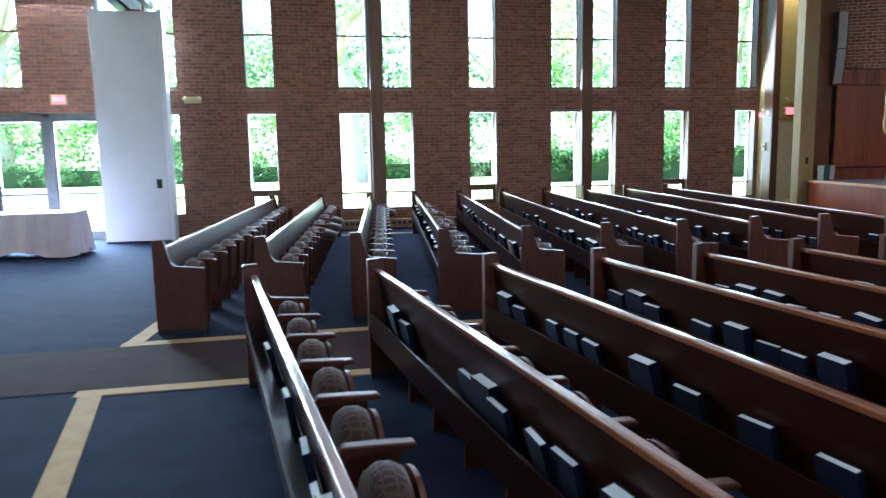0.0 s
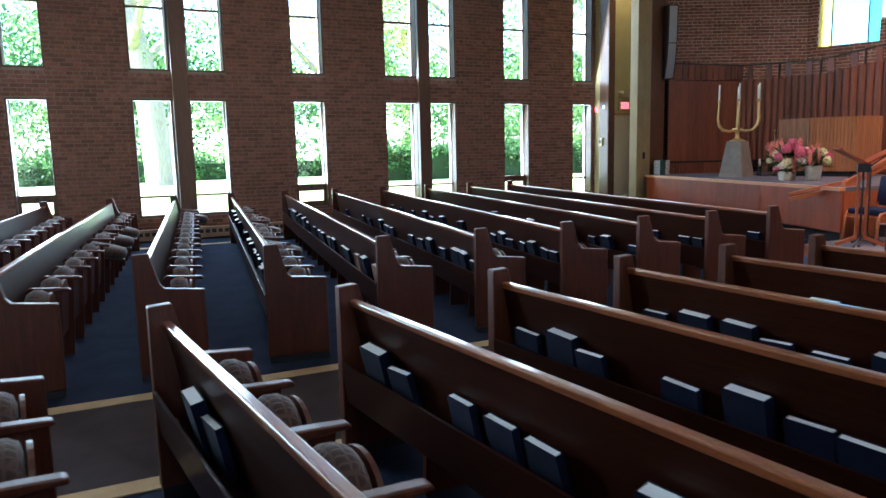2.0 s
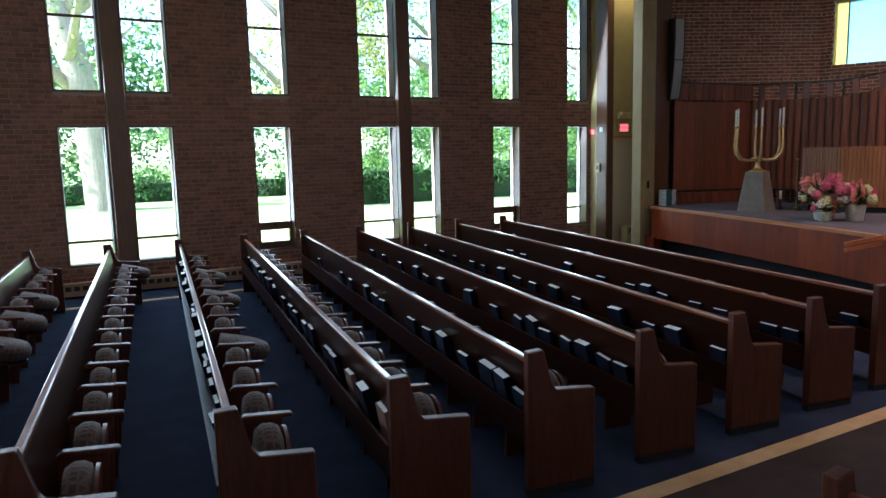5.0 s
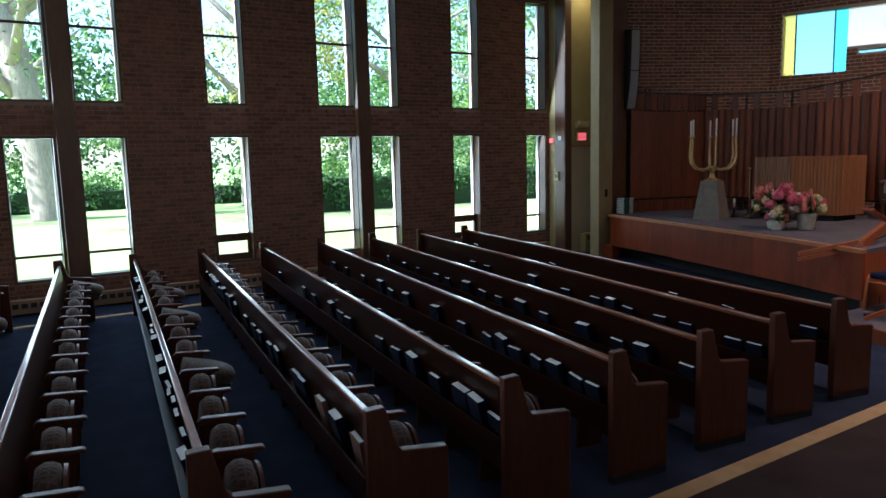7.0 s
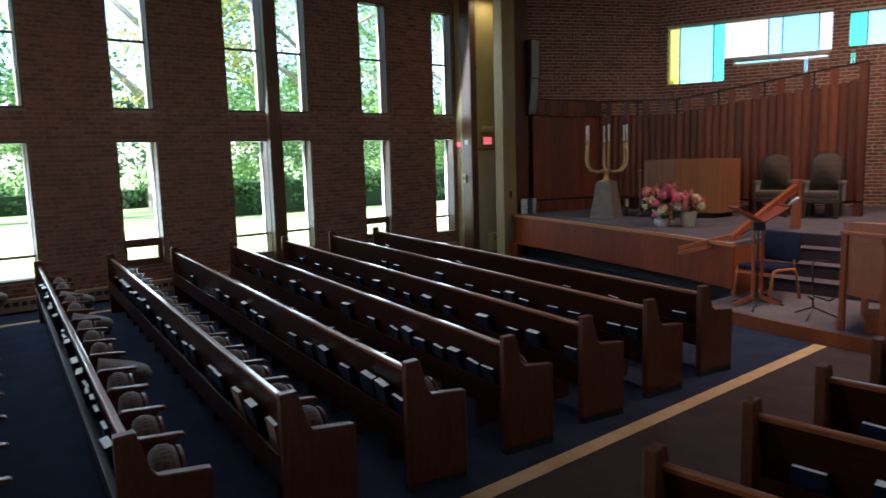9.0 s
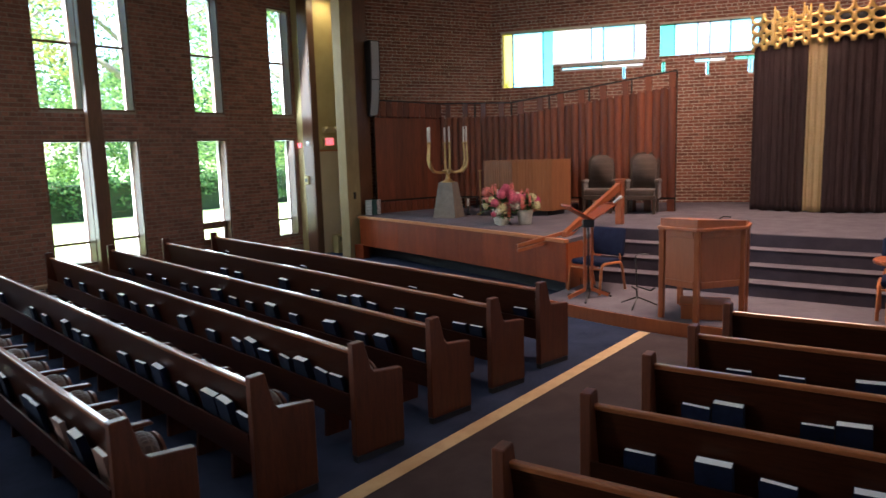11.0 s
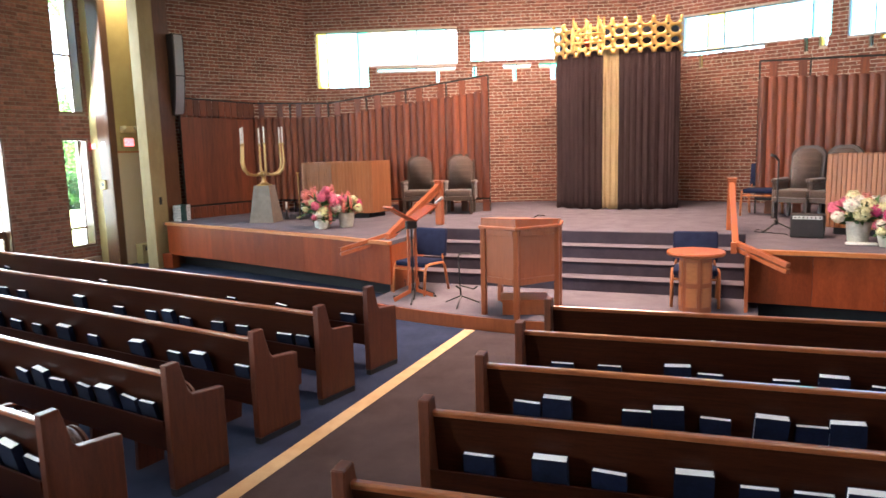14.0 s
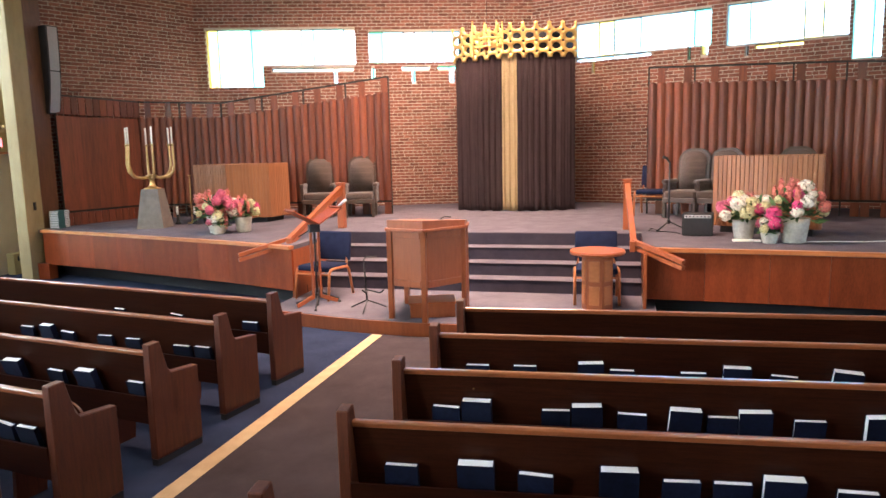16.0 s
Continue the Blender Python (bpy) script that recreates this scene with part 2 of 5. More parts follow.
def slab(points, z0, z1, bevel=0.0, bm=None):
    """An upright prism over a plan outline."""
    tmp = bmesh.new()
    face = tmp.faces.new([tmp.verts.new((x, y, z0)) for x, y in points])
    r = bmesh.ops.extrude_face_region(tmp, geom=[face])
    for v in r["geom"]:
        if isinstance(v, bmesh.types.BMVert):
            v.co.z = z1
    if bevel:
        bmesh.ops.bevel(tmp, geom=tmp.edges[:], offset=bevel, segments=1, affect="EDGES")
    return pour(tmp, bm) if bm else tmp


def profile(points, y0, y1, bevel=0.0, bm=None, seg=1):
    """A section in x and z drawn out along y."""
    tmp = bmesh.new()
    face = tmp.faces.new([tmp.verts.new((x, y0, z)) for x, z in points])
    r = bmesh.ops.extrude_face_region(tmp, geom=[face])
    for v in r["geom"]:
        if isinstance(v, bmesh.types.BMVert):
            v.co.y = y1
    if bevel:
        bmesh.ops.bevel(tmp, geom=tmp.edges[:], offset=bevel, segments=seg, affect="EDGES")
    return pour(tmp, bm) if bm else tmp


def turned(rings, sides=20, bm=None, at=(0, 0, 0)):
    """A body of revolution from (radius, height) rings."""
    own = bm or bmesh.new()
    rows = []
    for r, z in rings:
        rows.append([own.verts.new((at[0] + r * math.cos(2 * math.pi * k / sides), at[1] + r * math.sin(2 * math.pi * k / sides), at[2] + z)) for k in range(sides)])
    for a, b in zip(rows, rows[1:]):
        for k in range(sides):
            own.faces.new((a[k], a[(k + 1) % sides], b[(k + 1) % sides], b[k]))
    own.faces.new(rows[0][::-1])
    own.faces.new(rows[-1])
    return own


def tube(path, radius, sides=8, bm=None):
    """A round bar along a path; radius may be a list."""
    own = bm or bmesh.new()
    pts = [Vector(p) for p in path]
    rad = radius if isinstance(radius, (list, tuple)) else [radius] * len(pts)
    rows, ref = [], None
    for i, p in enumerate(pts):
        d = (pts[min(i + 1, len(pts) - 1)] - pts[max(i - 1, 0)]).normalized()
        if ref is None:
            ref = d.orthogonal().normalized()
        u = (ref - d * ref.dot(d)).normalized()
        ref, w = u, d.cross(u)
        rows.append([own.verts.new(p + rad[i] * (u * math.cos(2 * math.pi * k / sides) + w * math.sin(2 * math.pi * k / sides))) for k in range(sides)])
    for a, b in zip(rows, rows[1:]):
        for k in range(sides):
            own.faces.new((a[k], a[(k + 1) % sides], b[(k + 1) % sides], b[k]))
    own.faces.new(rows[0][::-1])
    own.faces.new(rows[-1])
    return own


def bar(p, q, w, h, bm=None, up=(0, 0, 1)):
    """A square bar between two points."""
    own = bm or bmesh.new()
    p, q = Vector(p), Vector(q)
    d = (q - p).normalized()
    side = d.cross(Vector(up)).normalized()
    top = side.cross(d)
    vs = []
    for c in (p, q):
        vs.append([own.verts.new(c + side * (sx * w / 2) + top * (sz * h / 2)) for sx, sz in ((-1, -1), (1, -1), (1, 1), (-1, 1))])
    for k in range(4):
        own.faces.new((vs[0][k], vs[0][(k + 1) % 4], vs[1][(k + 1) % 4], vs[1][k]))
    own.faces.new(vs[0][::-1])
    own.faces.new(vs[1])
    return own


# ---------- ground floor, ceiling ----------
AXIS = 6.72
ST = 0.93       # height of the platform
single("floor", box(-9.0, 19.0, -3.4, 17.15, -0.3, 0.0), CARPET, "blue carpet over the whole hall floor", "floor", kind="structure")
single("ceiling", box(-9.2, 19.4, -3.8, 17.15, 6.5, 6.75), CEILING, "plain pale ceiling high over the pews", "ceiling", kind="structure")
single("aisle_carpet", box(-9.0, 8.62, 6.12, 7.36, 0.0, 0.006), AISLE, "grey brown carpet runner along the centre aisle", "carpet", kind="structure")
tape = bmesh.new()
box(-1.78, 8.62, 7.36, 7.50, 0.0, 0.008, bm=tape)
slab([(-1.78, 7.36), (-1.62, 7.36), (-0.55, 15.4), (-0.71, 15.4)], 0.0, 0.0075, bm=tape)
box(-0.75, 8.55, 15.76, 15.88, 0.0, 0.0078, bm=tape)
single("floor_stripe", tape, TAPE, "tan inlaid stripe bordering the window side pews", "stripe", kind="structure")
tape = bmesh.new()
box(-1.78, 8.62, 5.98, 6.12, 0.0, 0.008, bm=tape)
slab([(-1.76, 6.1), (-1.60, 6.1), (-0.48, -1.5), (-0.64, -1.5)], 0.0, 0.0075, bm=tape)
single("floor_stripe", tape, TAPE, "tan inlaid stripe bordering the inner pews", "stripe", kind="structure")


# ---------- brick walls ----------
COURSE, LONG = 0.0745, 0.226


def brick_wall(name, p, q, z0, z1, holes, thick, label, picked=None, seed=1, joint=None, rough=0.0):
    """A wall from p to q in plan, its face to the left of that way turned inwards; bricks stand 5 mm proud of the mortar."""
    rnd = random.Random(seed)
    p, q = Vector(p), Vector(q)
    run = (q - p).length
    ang = math.atan2(q.y - p.y, q.x - p.x)
    root = part(name, bmesh_slab(run, z0, z1, holes, thick), joint or MORTAR, None, "", pose(p.x, p.y, 0, 0, 0, math.degrees(ang)))
    tagged(root, label, "wall", kind="structure")
    verts, faces, count = [], [], 0
    singles = {}
    for row in range(int((z1 - z0) / COURSE)):
        a0 = z0 + row * COURSE + 0.005
        a1 = a0 + COURSE - 0.012
        header = row % 6 == 5
        step = LONG / 2 if header else LONG
        u = -step * (0.5 if row % 2 else 0.0) - (0.03 if header else 0)
        while u < run:
            lo, hi = max(u, 0.0), min(u + step - 0.012, run)
            u += step
            pieces = [(lo, hi)]
            for h0, h1, g0, g1 in holes:
                if a1 > g0 + 0.01 and a0 < g1 - 0.01:
                    pieces = [c for s, e in pieces for c in ((s, min(e, h0)), (max(s, h1), e)) if c[1] - c[0] > 0.02]
            for s, e in pieces:
                if e - s < 0.02:
                    continue
                out = 0.004 + rnd.random() * 0.004
                if rnd.random() < rough:
                    out += 0.012 + rnd.random() * 0.014
                whole = abs(e - s - (LONG - 0.012)) < 1e-6
                if picked and whole and picked[0] < s and e < picked[1] and picked[2] < a0 < picked[3] and count < 300:
                    count += 1
                    singles.setdefault("b", []).append((s, a0, out))
                    continue
                n = len(verts)
                c = 0.003
                verts += [(s, 0, a0), (e, 0, a0), (e, 0, a1), (s, 0, a1), (s + c, out, a0 + c), (e - c, out, a0 + c), (e - c, out, a1 - c), (s + c, out, a1 - c)]
                faces += [(n + 4, n + 7, n + 6, n + 5), (n, n + 4, n + 5, n + 1), (n + 1, n + 5, n + 6, n + 2), (n + 2, n + 6, n + 7, n + 3), (n + 3, n + 7, n + 4, n)]
    me = bpy.data.meshes.new("brickwork")
    me.from_pydata(verts, [], faces)
    me.materials.append(BRICK)
    ob = part("brickwork", me, BRICK, root)
    tagged(ob, kind="stuff")
    if singles:
        one = bpy.data.meshes.new("brick")
        w, h, c = LONG - 0.012, COURSE - 0.012, 0.003
        one.from_pydata([(0, 0, 0), (w, 0, 0), (w, 0, h), (0, 0, h), (c, 1, c), (w - c, 1, c), (w - c, 1, h - c), (c, 1, h - c)], [],
                        [(4, 7, 6, 5), (0, 4, 5, 1), (1, 5, 6, 2), (2, 6, 7, 3), (3, 7, 4, 0)])
        one.materials.append(BRICK)
        for s, a0, out in singles["b"]:
            part("brick", one, BRICK, root, "", Matrix.Translation((s, 0, a0)) @ Matrix.Diagonal((1, out, 1, 1)))
    return root


def bmesh_slab(run, z0, z1, holes, thick):
    """The wall's body with its openings cut through; it lies behind local y = 0."""
    us = sorted({0.0, run, *[h for o in holes for h in o[:2] if 0 < h < run]})
    zs = sorted({z0, z1, *[g for o in holes for g in o[2:] if z0 < g < z1]})
    bm = bmesh.new()
    solid = {}
    for i in range(len(us) - 1):
        for k in range(len(zs) - 1):
            mu, mz = (us[i] + us[i + 1]) / 2, (zs[k] + zs[k + 1]) / 2
            solid[i, k] = not any(o[0] < mu < o[1] and o[2] < mz < o[3] for o in holes)
    grid = {}

    def vert(i, y, k):
        if (i, y, k) not in grid:
            grid[i, y, k] = bm.verts.new((us[i], y, zs[k]))
        return grid[i, y, k]
    t = -thick
    for (i, k), full in solid.items():
        if not full:
            continue
        bm.faces.new((vert(i, 0, k), vert(i, 0, k + 1), vert(i + 1, 0, k + 1), vert(i + 1, 0, k)))
        bm.faces.new((vert(i, t, k), vert(i + 1, t, k), vert(i + 1, t, k + 1), vert(i, t, k + 1)))
        for di, dk, e in ((-1, 0, ((i, k), (i, k + 1))), (1, 0, ((i + 1, k), (i + 1, k + 1))), (0, -1, ((i, k), (i + 1, k))), (0, 1, ((i, k + 1), (i + 1, k + 1)))):
            if not solid.get((i + di, k + dk), False):
                (a, b), (c, d) = e
                bm.faces.new((vert(a, 0, b), vert(c, 0, d), vert(c, t, d), vert(a, t, b)))
    return bm


WY = 16.8
SINGLE = [(-1.19, -0.53), (3.79, 4.43), (8.71, 9.33)]
PAIR = [(-4.12, -3.50), (-3.16, -2.55), (0.80, 1.46), (1.81, 2.46), (5.78, 6.46), (6.80, 7.40), (10.65, 11.16)]
WINDOWS = sorted(SINGLE + PAIR + [(-6.25, -5.55)])
LOW, HIGH, TRANSOM, BARZ, TOP = 0.46, 3.17, 0.84, 4.34, 5.5
END = 11.33


def along(x):
    """The window wall runs from its bimah end back towards the entrance."""
    return END - x


holes = []
for a, b in WINDOWS:
    b = b + (0.09 if a > 5 else 0.05) if a > 0 else b
    holes.append((along(b), along(a), HIGH, TOP))
    if a > -5 and not a < -3.3:
        holes.append((along(b), along(a), LOW, 2.66))
holes.append((along(-4.10), along(-6.30), 0.0, 2.68))
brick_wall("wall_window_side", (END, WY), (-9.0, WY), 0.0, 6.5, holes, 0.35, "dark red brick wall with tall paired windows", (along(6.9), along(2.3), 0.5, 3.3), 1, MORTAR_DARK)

for a, b in WINDOWS:
    b = b + (0.09 if a > 5 else 0.05) if a > 0 else b
    for z0, z1, bars in ((LOW, 2.66, (TRANSOM,)), (HIGH, TOP, (BARZ,))):
        if z0 == LOW and (a < -5 or a < -3.3):
            continue
        w = thing("window", "tall narrow clear window in a brown wooden frame", "window", pose(a, WY, z0), "tall windows", "structure")
        wd, ht = b - a, z1 - z0
        f = bmesh.new()
        for x0, x1, y0, y1, g0, g1 in ((0, 0.03, 0.012, 0.25, 0, ht), (wd - 0.03, wd, 0.012, 0.25, 0, ht), (0.03, wd - 0.03, 0.012, 0.25, 0, 0.035), (0.03, wd - 0.03, 0.012, 0.25, ht - 0.03, ht)):
            box(x0, x1, y0, y1, g0, g1, 0.003, bm=f)
        part("window_frame", f, FRAME, w)
        for x0 in (0.031, wd - 0.049):
            part("metal_stop", box(x0, x0 + 0.018, 0.245, 0.31, 0.036, ht - 0.031), WHITE, w, "white metal edge strip")
        for g in bars:
            part("glazing_bar", box(0.03, wd - 0.03, 0.20, 0.248, g - z0 - 0.02, g - z0 + 0.02, 0.003), FRAME, w)
        if z0 == LOW and any(abs(a - c[0]) < 0.01 for c in SINGLE):
            f = bmesh.new()
            for x0, x1, g0, g1 in ((0.032, 0.085, 0.037, 0.50), (wd - 0.085, wd - 0.032, 0.037, 0.50), (0.085, wd - 0.085, 0.037, 0.15), (0.085, wd - 0.085, 0.40, 0.50)):
                box(x0, x1, 0.15, 0.215, g0, g1, 0.003, bm=f)
            sash = part("hopper_sash", f, FRAME, w, "small tilting sash at the foot")
            part("sash_latch", box(wd / 2 - 0.03, wd / 2 + 0.03, 0.13, 0.15, 0.43, 0.46, 0.003), IRON, sash)
        cuts = [0.035, *[g - z0 for g in bars], ht - 0.03]
        for c0, c1 in zip(cuts, cuts[1:]):
            pane = part("pane", box(0.03, wd - 0.03, 0.225, 0.231, c0, c1), GLASS, w)
            pane.visible_shadow = False
for x0, x1 in ((-3.48, -3.18), (1.52, 1.80), (6.52, 6.79)):
    single("window_pilaster", box(x0, x1, WY - 0.14, WY - 0.008, 0.0, 6.5, 0.008), FRAME, "brown wooden post between two windows", "post", kind="structure")

# grille heater along the foot of the window wall
heat = thing("baseboard_heater", "long tan metal baseboard heater with a slotted top", "heater", pose(-2.2, WY - 0.15, 0.0), kind="")
part("casing", box(0, 13.4, 0.0, 0.135, 0.03, 0.24, 0.006), HEATER_TAN, heat)
SLOT_ME = mesh_of(box(0.0, 0.08, -0.006, 0.0, 0.12, 0.19), "grille_slot", BLACK)
for k in range(110):
    part("grille_slot", SLOT_ME, BLACK, heat, "", Matrix.Translation((0.05 + k * 0.12, 0, 0)))

# ---------- walls round the platform ----------
APEX, CORNER_L, CORNER_R = (18.15, 6.72), (15.46, 14.15), (15.46, -0.71)
WING = (Vector(CORNER_L) - Vector(APEX)).length
GLASS_BANDS = [(1.75, 3.92, 4.31, 5.03), (4.24, 6.40, 4.29, 5.1), (6.40, 7.66, 3.79, 5.1)]
SLITS = [(4.3, 6.2, 4.14, 4.21), (4.69, 4.77, 3.85, 4.14), (3.80, 3.88, 3.95, 4.2), (2.84, 2.92, 3.84, 4.14), (2.5, 3.15, 4.14, 4.22), (1.9, 2.02, 3.84, 4.14), (1.75, 2.3, 4.14, 4.22)]
RIGHT_BANDS = [(WING - 4.15, WING - 1.1, 4.28, 5.03), (WING - 6.66, WING - 4.45, 4.22, 5.04), (WING - 7.2, WING - 6.72, 3.76, 5.04)]
RIGHT_SLITS = [(WING - 2.9, WING - 1.1, 4.17, 4.25), (WING - 4.1, WING - 3.95, 4.08, 4.28), (WING - 3.75, WING - 3.68, 4.0, 4.28), (WING - 5.9, WING - 5.0, 4.1, 4.18), (WING - 4.9, WING - 4.82, 3.98, 4.18), (WING - 1.6, WING - 1.52, 3.9, 4.17)]
brick_wall("wall_bimah_left", APEX, CORNER_L, 0.0, 6.5, GLASS_BANDS + SLITS, 0.3, "red brick wall behind the ark with bands of coloured glass", (1.0, 4.0, 0.9, 3.9), 5, None, 0.06)
brick_wall("wall_bimah_right", CORNER_R, APEX, 0.0, 6.5, RIGHT_BANDS + RIGHT_SLITS, 0.3, "red brick wall behind the ark with bands of coloured glass", (WING - 4.0, WING - 1.0, 0.9, 3.9), 6, None, 0.06)
brick_wall("wall_bimah_side", CORNER_L, (12.0, 15.75), 0.0, 6.5, [], 0.3, "brown brick side wall of the platform", None, 7, None, 0.09)
brick_wall("wall_far_side", (12.0, -2.3), CORNER_R, 0.0, 6.5, [], 0.3, "brown brick side wall of the platform", None, 8, None, 0.09)

# plain walls that close the hall behind and beside the camera
far = [(3.0 + 3 * k, 3.7 + 3 * k, 0.46, 5.5) for k in range(6)]
single("wall_opposite", bmesh_slab(21.0, 0.0, 6.5, far, 0.3), PLASTER, "plain side wall with tall windows", "wall", pose(-9.0, -3.4, 0), kind="structure")
single("wall_entrance", box(-9.3, -9.0, -3.7, 17.15, 0.0, 6.5), PLASTER, "plain rear wall", "wall", kind="structure")
single("wall_return", box(11.85, 12.15, -3.4, -2.3, 0.0, 6.5), PLASTER, "plain short wall", "wall", kind="structure")

TINTS = {"pale": (0.80, 0.93, 1.0), "aqua": (0.34, 0.88, 0.82), "blue": (0.66, 0.90, 1.0), "amber": (1.0, 0.80, 0.22), "rose": (1.0, 0.80, 0.74), "green": (0.30, 0.80, 0.55)}
STAINED = {k: stained("glass_" + k, v) for k, v in TINTS.items()}


def stained_window(p, q, u0, u1, z0, z1, cuts, label):
    p, q = Vector(p), Vector(q)
    ang = math.degrees(math.atan2(q.y - p.y, q.x - p.x))
    w = thing("stained_window", label, "window", pose(p.x, p.y, 0, 0, 0, ang), "coloured glass windows", "structure")
    edges = [u0] + [u0 + (u1 - u0) * c for c, _ in cuts]
    for (a, b), (_, tint) in zip(zip(edges, edges[1:]), cuts):
        pane = part("pane", box(a + 0.004, b - 0.004, -0.13, -0.11, z0, z1), STAINED[tint], w, tint + " coloured glass")
        pane.visible_shadow = False
    for a in edges[1:-1]:
        part("lead_bar", box(a - 0.012, a + 0.012, -0.14, -0.10, z0, z1), IRON, w)


BAND = "band of pale blue and amber coloured glass high in the brick wall"
stained_window(APEX, CORNER_L, *GLASS_BANDS[0], [(0.3, "blue"), (0.5, "pale"), (0.62, "rose"), (0.85, "pale"), (1.0, "green")], BAND)
stained_window(APEX, CORNER_L, *GLASS_BANDS[1], [(0.12, "rose"), (0.45, "blue"), (0.58, "pale"), (1.0, "rose")], BAND)
stained_window(APEX, CORNER_L, *GLASS_BANDS[2], [(0.2, "aqua"), (0.8, "blue"), (1.0, "amber")], BAND)
stained_window(CORNER_R, APEX, *RIGHT_BANDS[0], [(0.12, "aqua"), (0.5, "pale"), (0.7, "blue"), (0.82, "amber"), (1.0, "pale")], BAND)
stained_window(CORNER_R, APEX, *RIGHT_BANDS[1], [(0.2, "pale"), (0.35, "amber"), (0.8, "pale"), (1.0, "blue")], BAND)
stained_window(CORNER_R, APEX, *RIGHT_BANDS[2], [(0.3, "blue"), (1.0, "aqua")], BAND)
for k, s in enumerate(SLITS):
    stained_window(APEX, CORNER_L, *s, [(0.5, ("rose", "blue", "green", "aqua")[k % 4]), (1.0, ("blue", "blue", "green", "rose")[k % 4])], "narrow slit of coloured glass in the brick wall")
for k, s in enumerate(RIGHT_SLITS):
    stained_window(CORNER_R, APEX, *s, [(0.5, ("pale", "blue", "aqua", "amber")[k % 4]), (1.0, ("blue", "amber", "green", "amber")[k % 4])], "narrow slit of coloured glass in the brick wall")

OCHRE = surface("ochre_stone", (0.24, 0.175, 0.075), (0.36, 0.27, 0.13), 0.7, scale=4, stretch=(2, 2, 0.8), fine=70, bump=0.2)
# passage beside the platform: cream wall with a beige leaf, and the wooden column
single("wall_passage", bmesh_slab(2.07, 0.0, 6.5, [(0.94, 1.89, 0.0, 2.40)], 0.15), PLASTER, "cream plaster wall over a doorway", "wall", pose(13.4, 16.3, 0, 0, 0, 180), kind="structure")
single("wall_passage_end", box(12.4, 13.4, 15.78, 16.29, 0.0, 6.5), PLASTER, "cream plaster passage wall", "wall", kind="structure")
single("column", box(11.28, 11.675, 15.2, 15.46, 0.0, 6.5, 0.01), OCHRE, "cream plastered column at the edge of the platform", "column", kind="structure")
single("column_panel", box(11.68, 12.1, 15.22, 15.75, 0.0, 6.5, 0.01), FRAME, "brown wooden pilaster beside the platform", "column", kind="structure")
single("wall_return_panel", box(11.322, 11.45, 16.303, 16.60, 0.0, 6.5, 0.004), FRAME, "brown wooden return at the end of the window wall", "wall", kind="structure")
# the jamb takes the cream colour to stand for sun on it
single("wall_return_jamb", box(11.326, 11.45, 16.603, 16.83, 0.0, 6.5, 0.004), PLASTER, "jamb at the end of the window wall, coloured cream as sunlit", "wall", kind="structure")
# made-up beige leaf in place of the cream wall beyond an open passage
door = thing("door_1", "plain beige leaf filling the passage opening, for the cream wall beyond", "door", pose(11.60, 16.35, 0), kind="structure")
single("door_post", box(11.322, 11.51, 16.27, 16.297, 0.0, 6.5, 0.004), FRAME, "brown wooden post beside the passage opening", "post", kind="structure")
part("door_leaf", box(-0.085, 0.855, 0.0, 0.05, 0.0, 2.36, 0.004), PASSAGE_BEIGE, door)
part("door_head", box(-0.085, 0.855, -0.085, -0.002, 2.36, 2.40, 0.004), TRIM, door)
hv = thing("wall_heater", "low beige convector heater with a slotted grille", "heater", pose(11.75, 16.08, 0))
part("casing", box(0, 0.42, 0, 0.19, 0.0, 0.42, 0.01), PLASTER, hv)
for k in range(6):
    part("grille_slot", box(0.08 + k * 0.05, 0.115 + k * 0.05, -0.004, 0.0, 0.27, 0.37), BLACK, hv)

# ---------- platform ----------
EDGE_L = [(9.75, 9.10), (10.22, 10.41), (10.8, 12.4), (11.17, 13.7), (11.5, 15.1)]
EDGE_R = [(10.0, 4.26), (9.90, 2.77), (9.75, 1.46), (9.6, -2.3)]
top = slab(EDGE_L + [(11.6, 15.6), (12.1, 15.6), (15.35, 14.25), (18.1, 6.72), (15.35, -0.8), (12.0, -2.3)] + EDGE_R[::-1] + [(11.55, 4.26), (11.55, 9.10)], ST - 0.06, ST)
single("platform", top, STAGE_CARPET, "raised platform covered in grey blue carpet", "platform", kind="structure")


def fascia(name, edge, low, inner):
    """Veneered front of the platform: panels between the edge points, with a trim nosing and a recessed dark toe space."""
    root = thing(name, "reddish wood veneer front of the raised platform", "platform front", kind="structure")
    pts = []
    for (x0, y0), (x1, y1) in zip(edge, edge[1:]):
        n = max(1, int(math.hypot(x1 - x0, y1 - y0) / 0.62))
        pts += [(x0 + (x1 - x0) * k / n, y0 + (y1 - y0) * k / n) for k in range(n)]
    pts.append(edge[-1])
    for i, (a, b) in enumerate(zip(pts, pts[1:])):
        d = (Vector(b) - Vector(a)).normalized()
        off = Vector((d.y, -d.x)) * inner * 0.03
        g = 0.002
        bm = slab([(a[0] + d.x * g, a[1] + d.y * g), (b[0] - d.x * g, b[1] - d.y * g), (b[0] - d.x * g + off.x, b[1] - d.y * g + off.y), (a[0] + d.x * g + off.x, a[1] + d.y * g + off.y)], low, ST - 0.055)
        part("veneer_panel", bm, OAK, root)
    nose = bmesh.new()
    for a, b in zip(edge, edge[1:]):
        bar((*a, ST - 0.022), (*b, ST - 0.022), 0.09, 0.05, bm=nose)
    part("nosing", nose, TRIM, root)
    toe = bmesh.new()
    for a, b in zip(edge, edge[1:]):
        bar((a[0] + 0.45, a[1], low / 2), (b[0] + 0.45, b[1], low / 2), 0.03, low + 0.02, bm=toe)
    part("toe_board", toe, PLINTH, root)
    return root


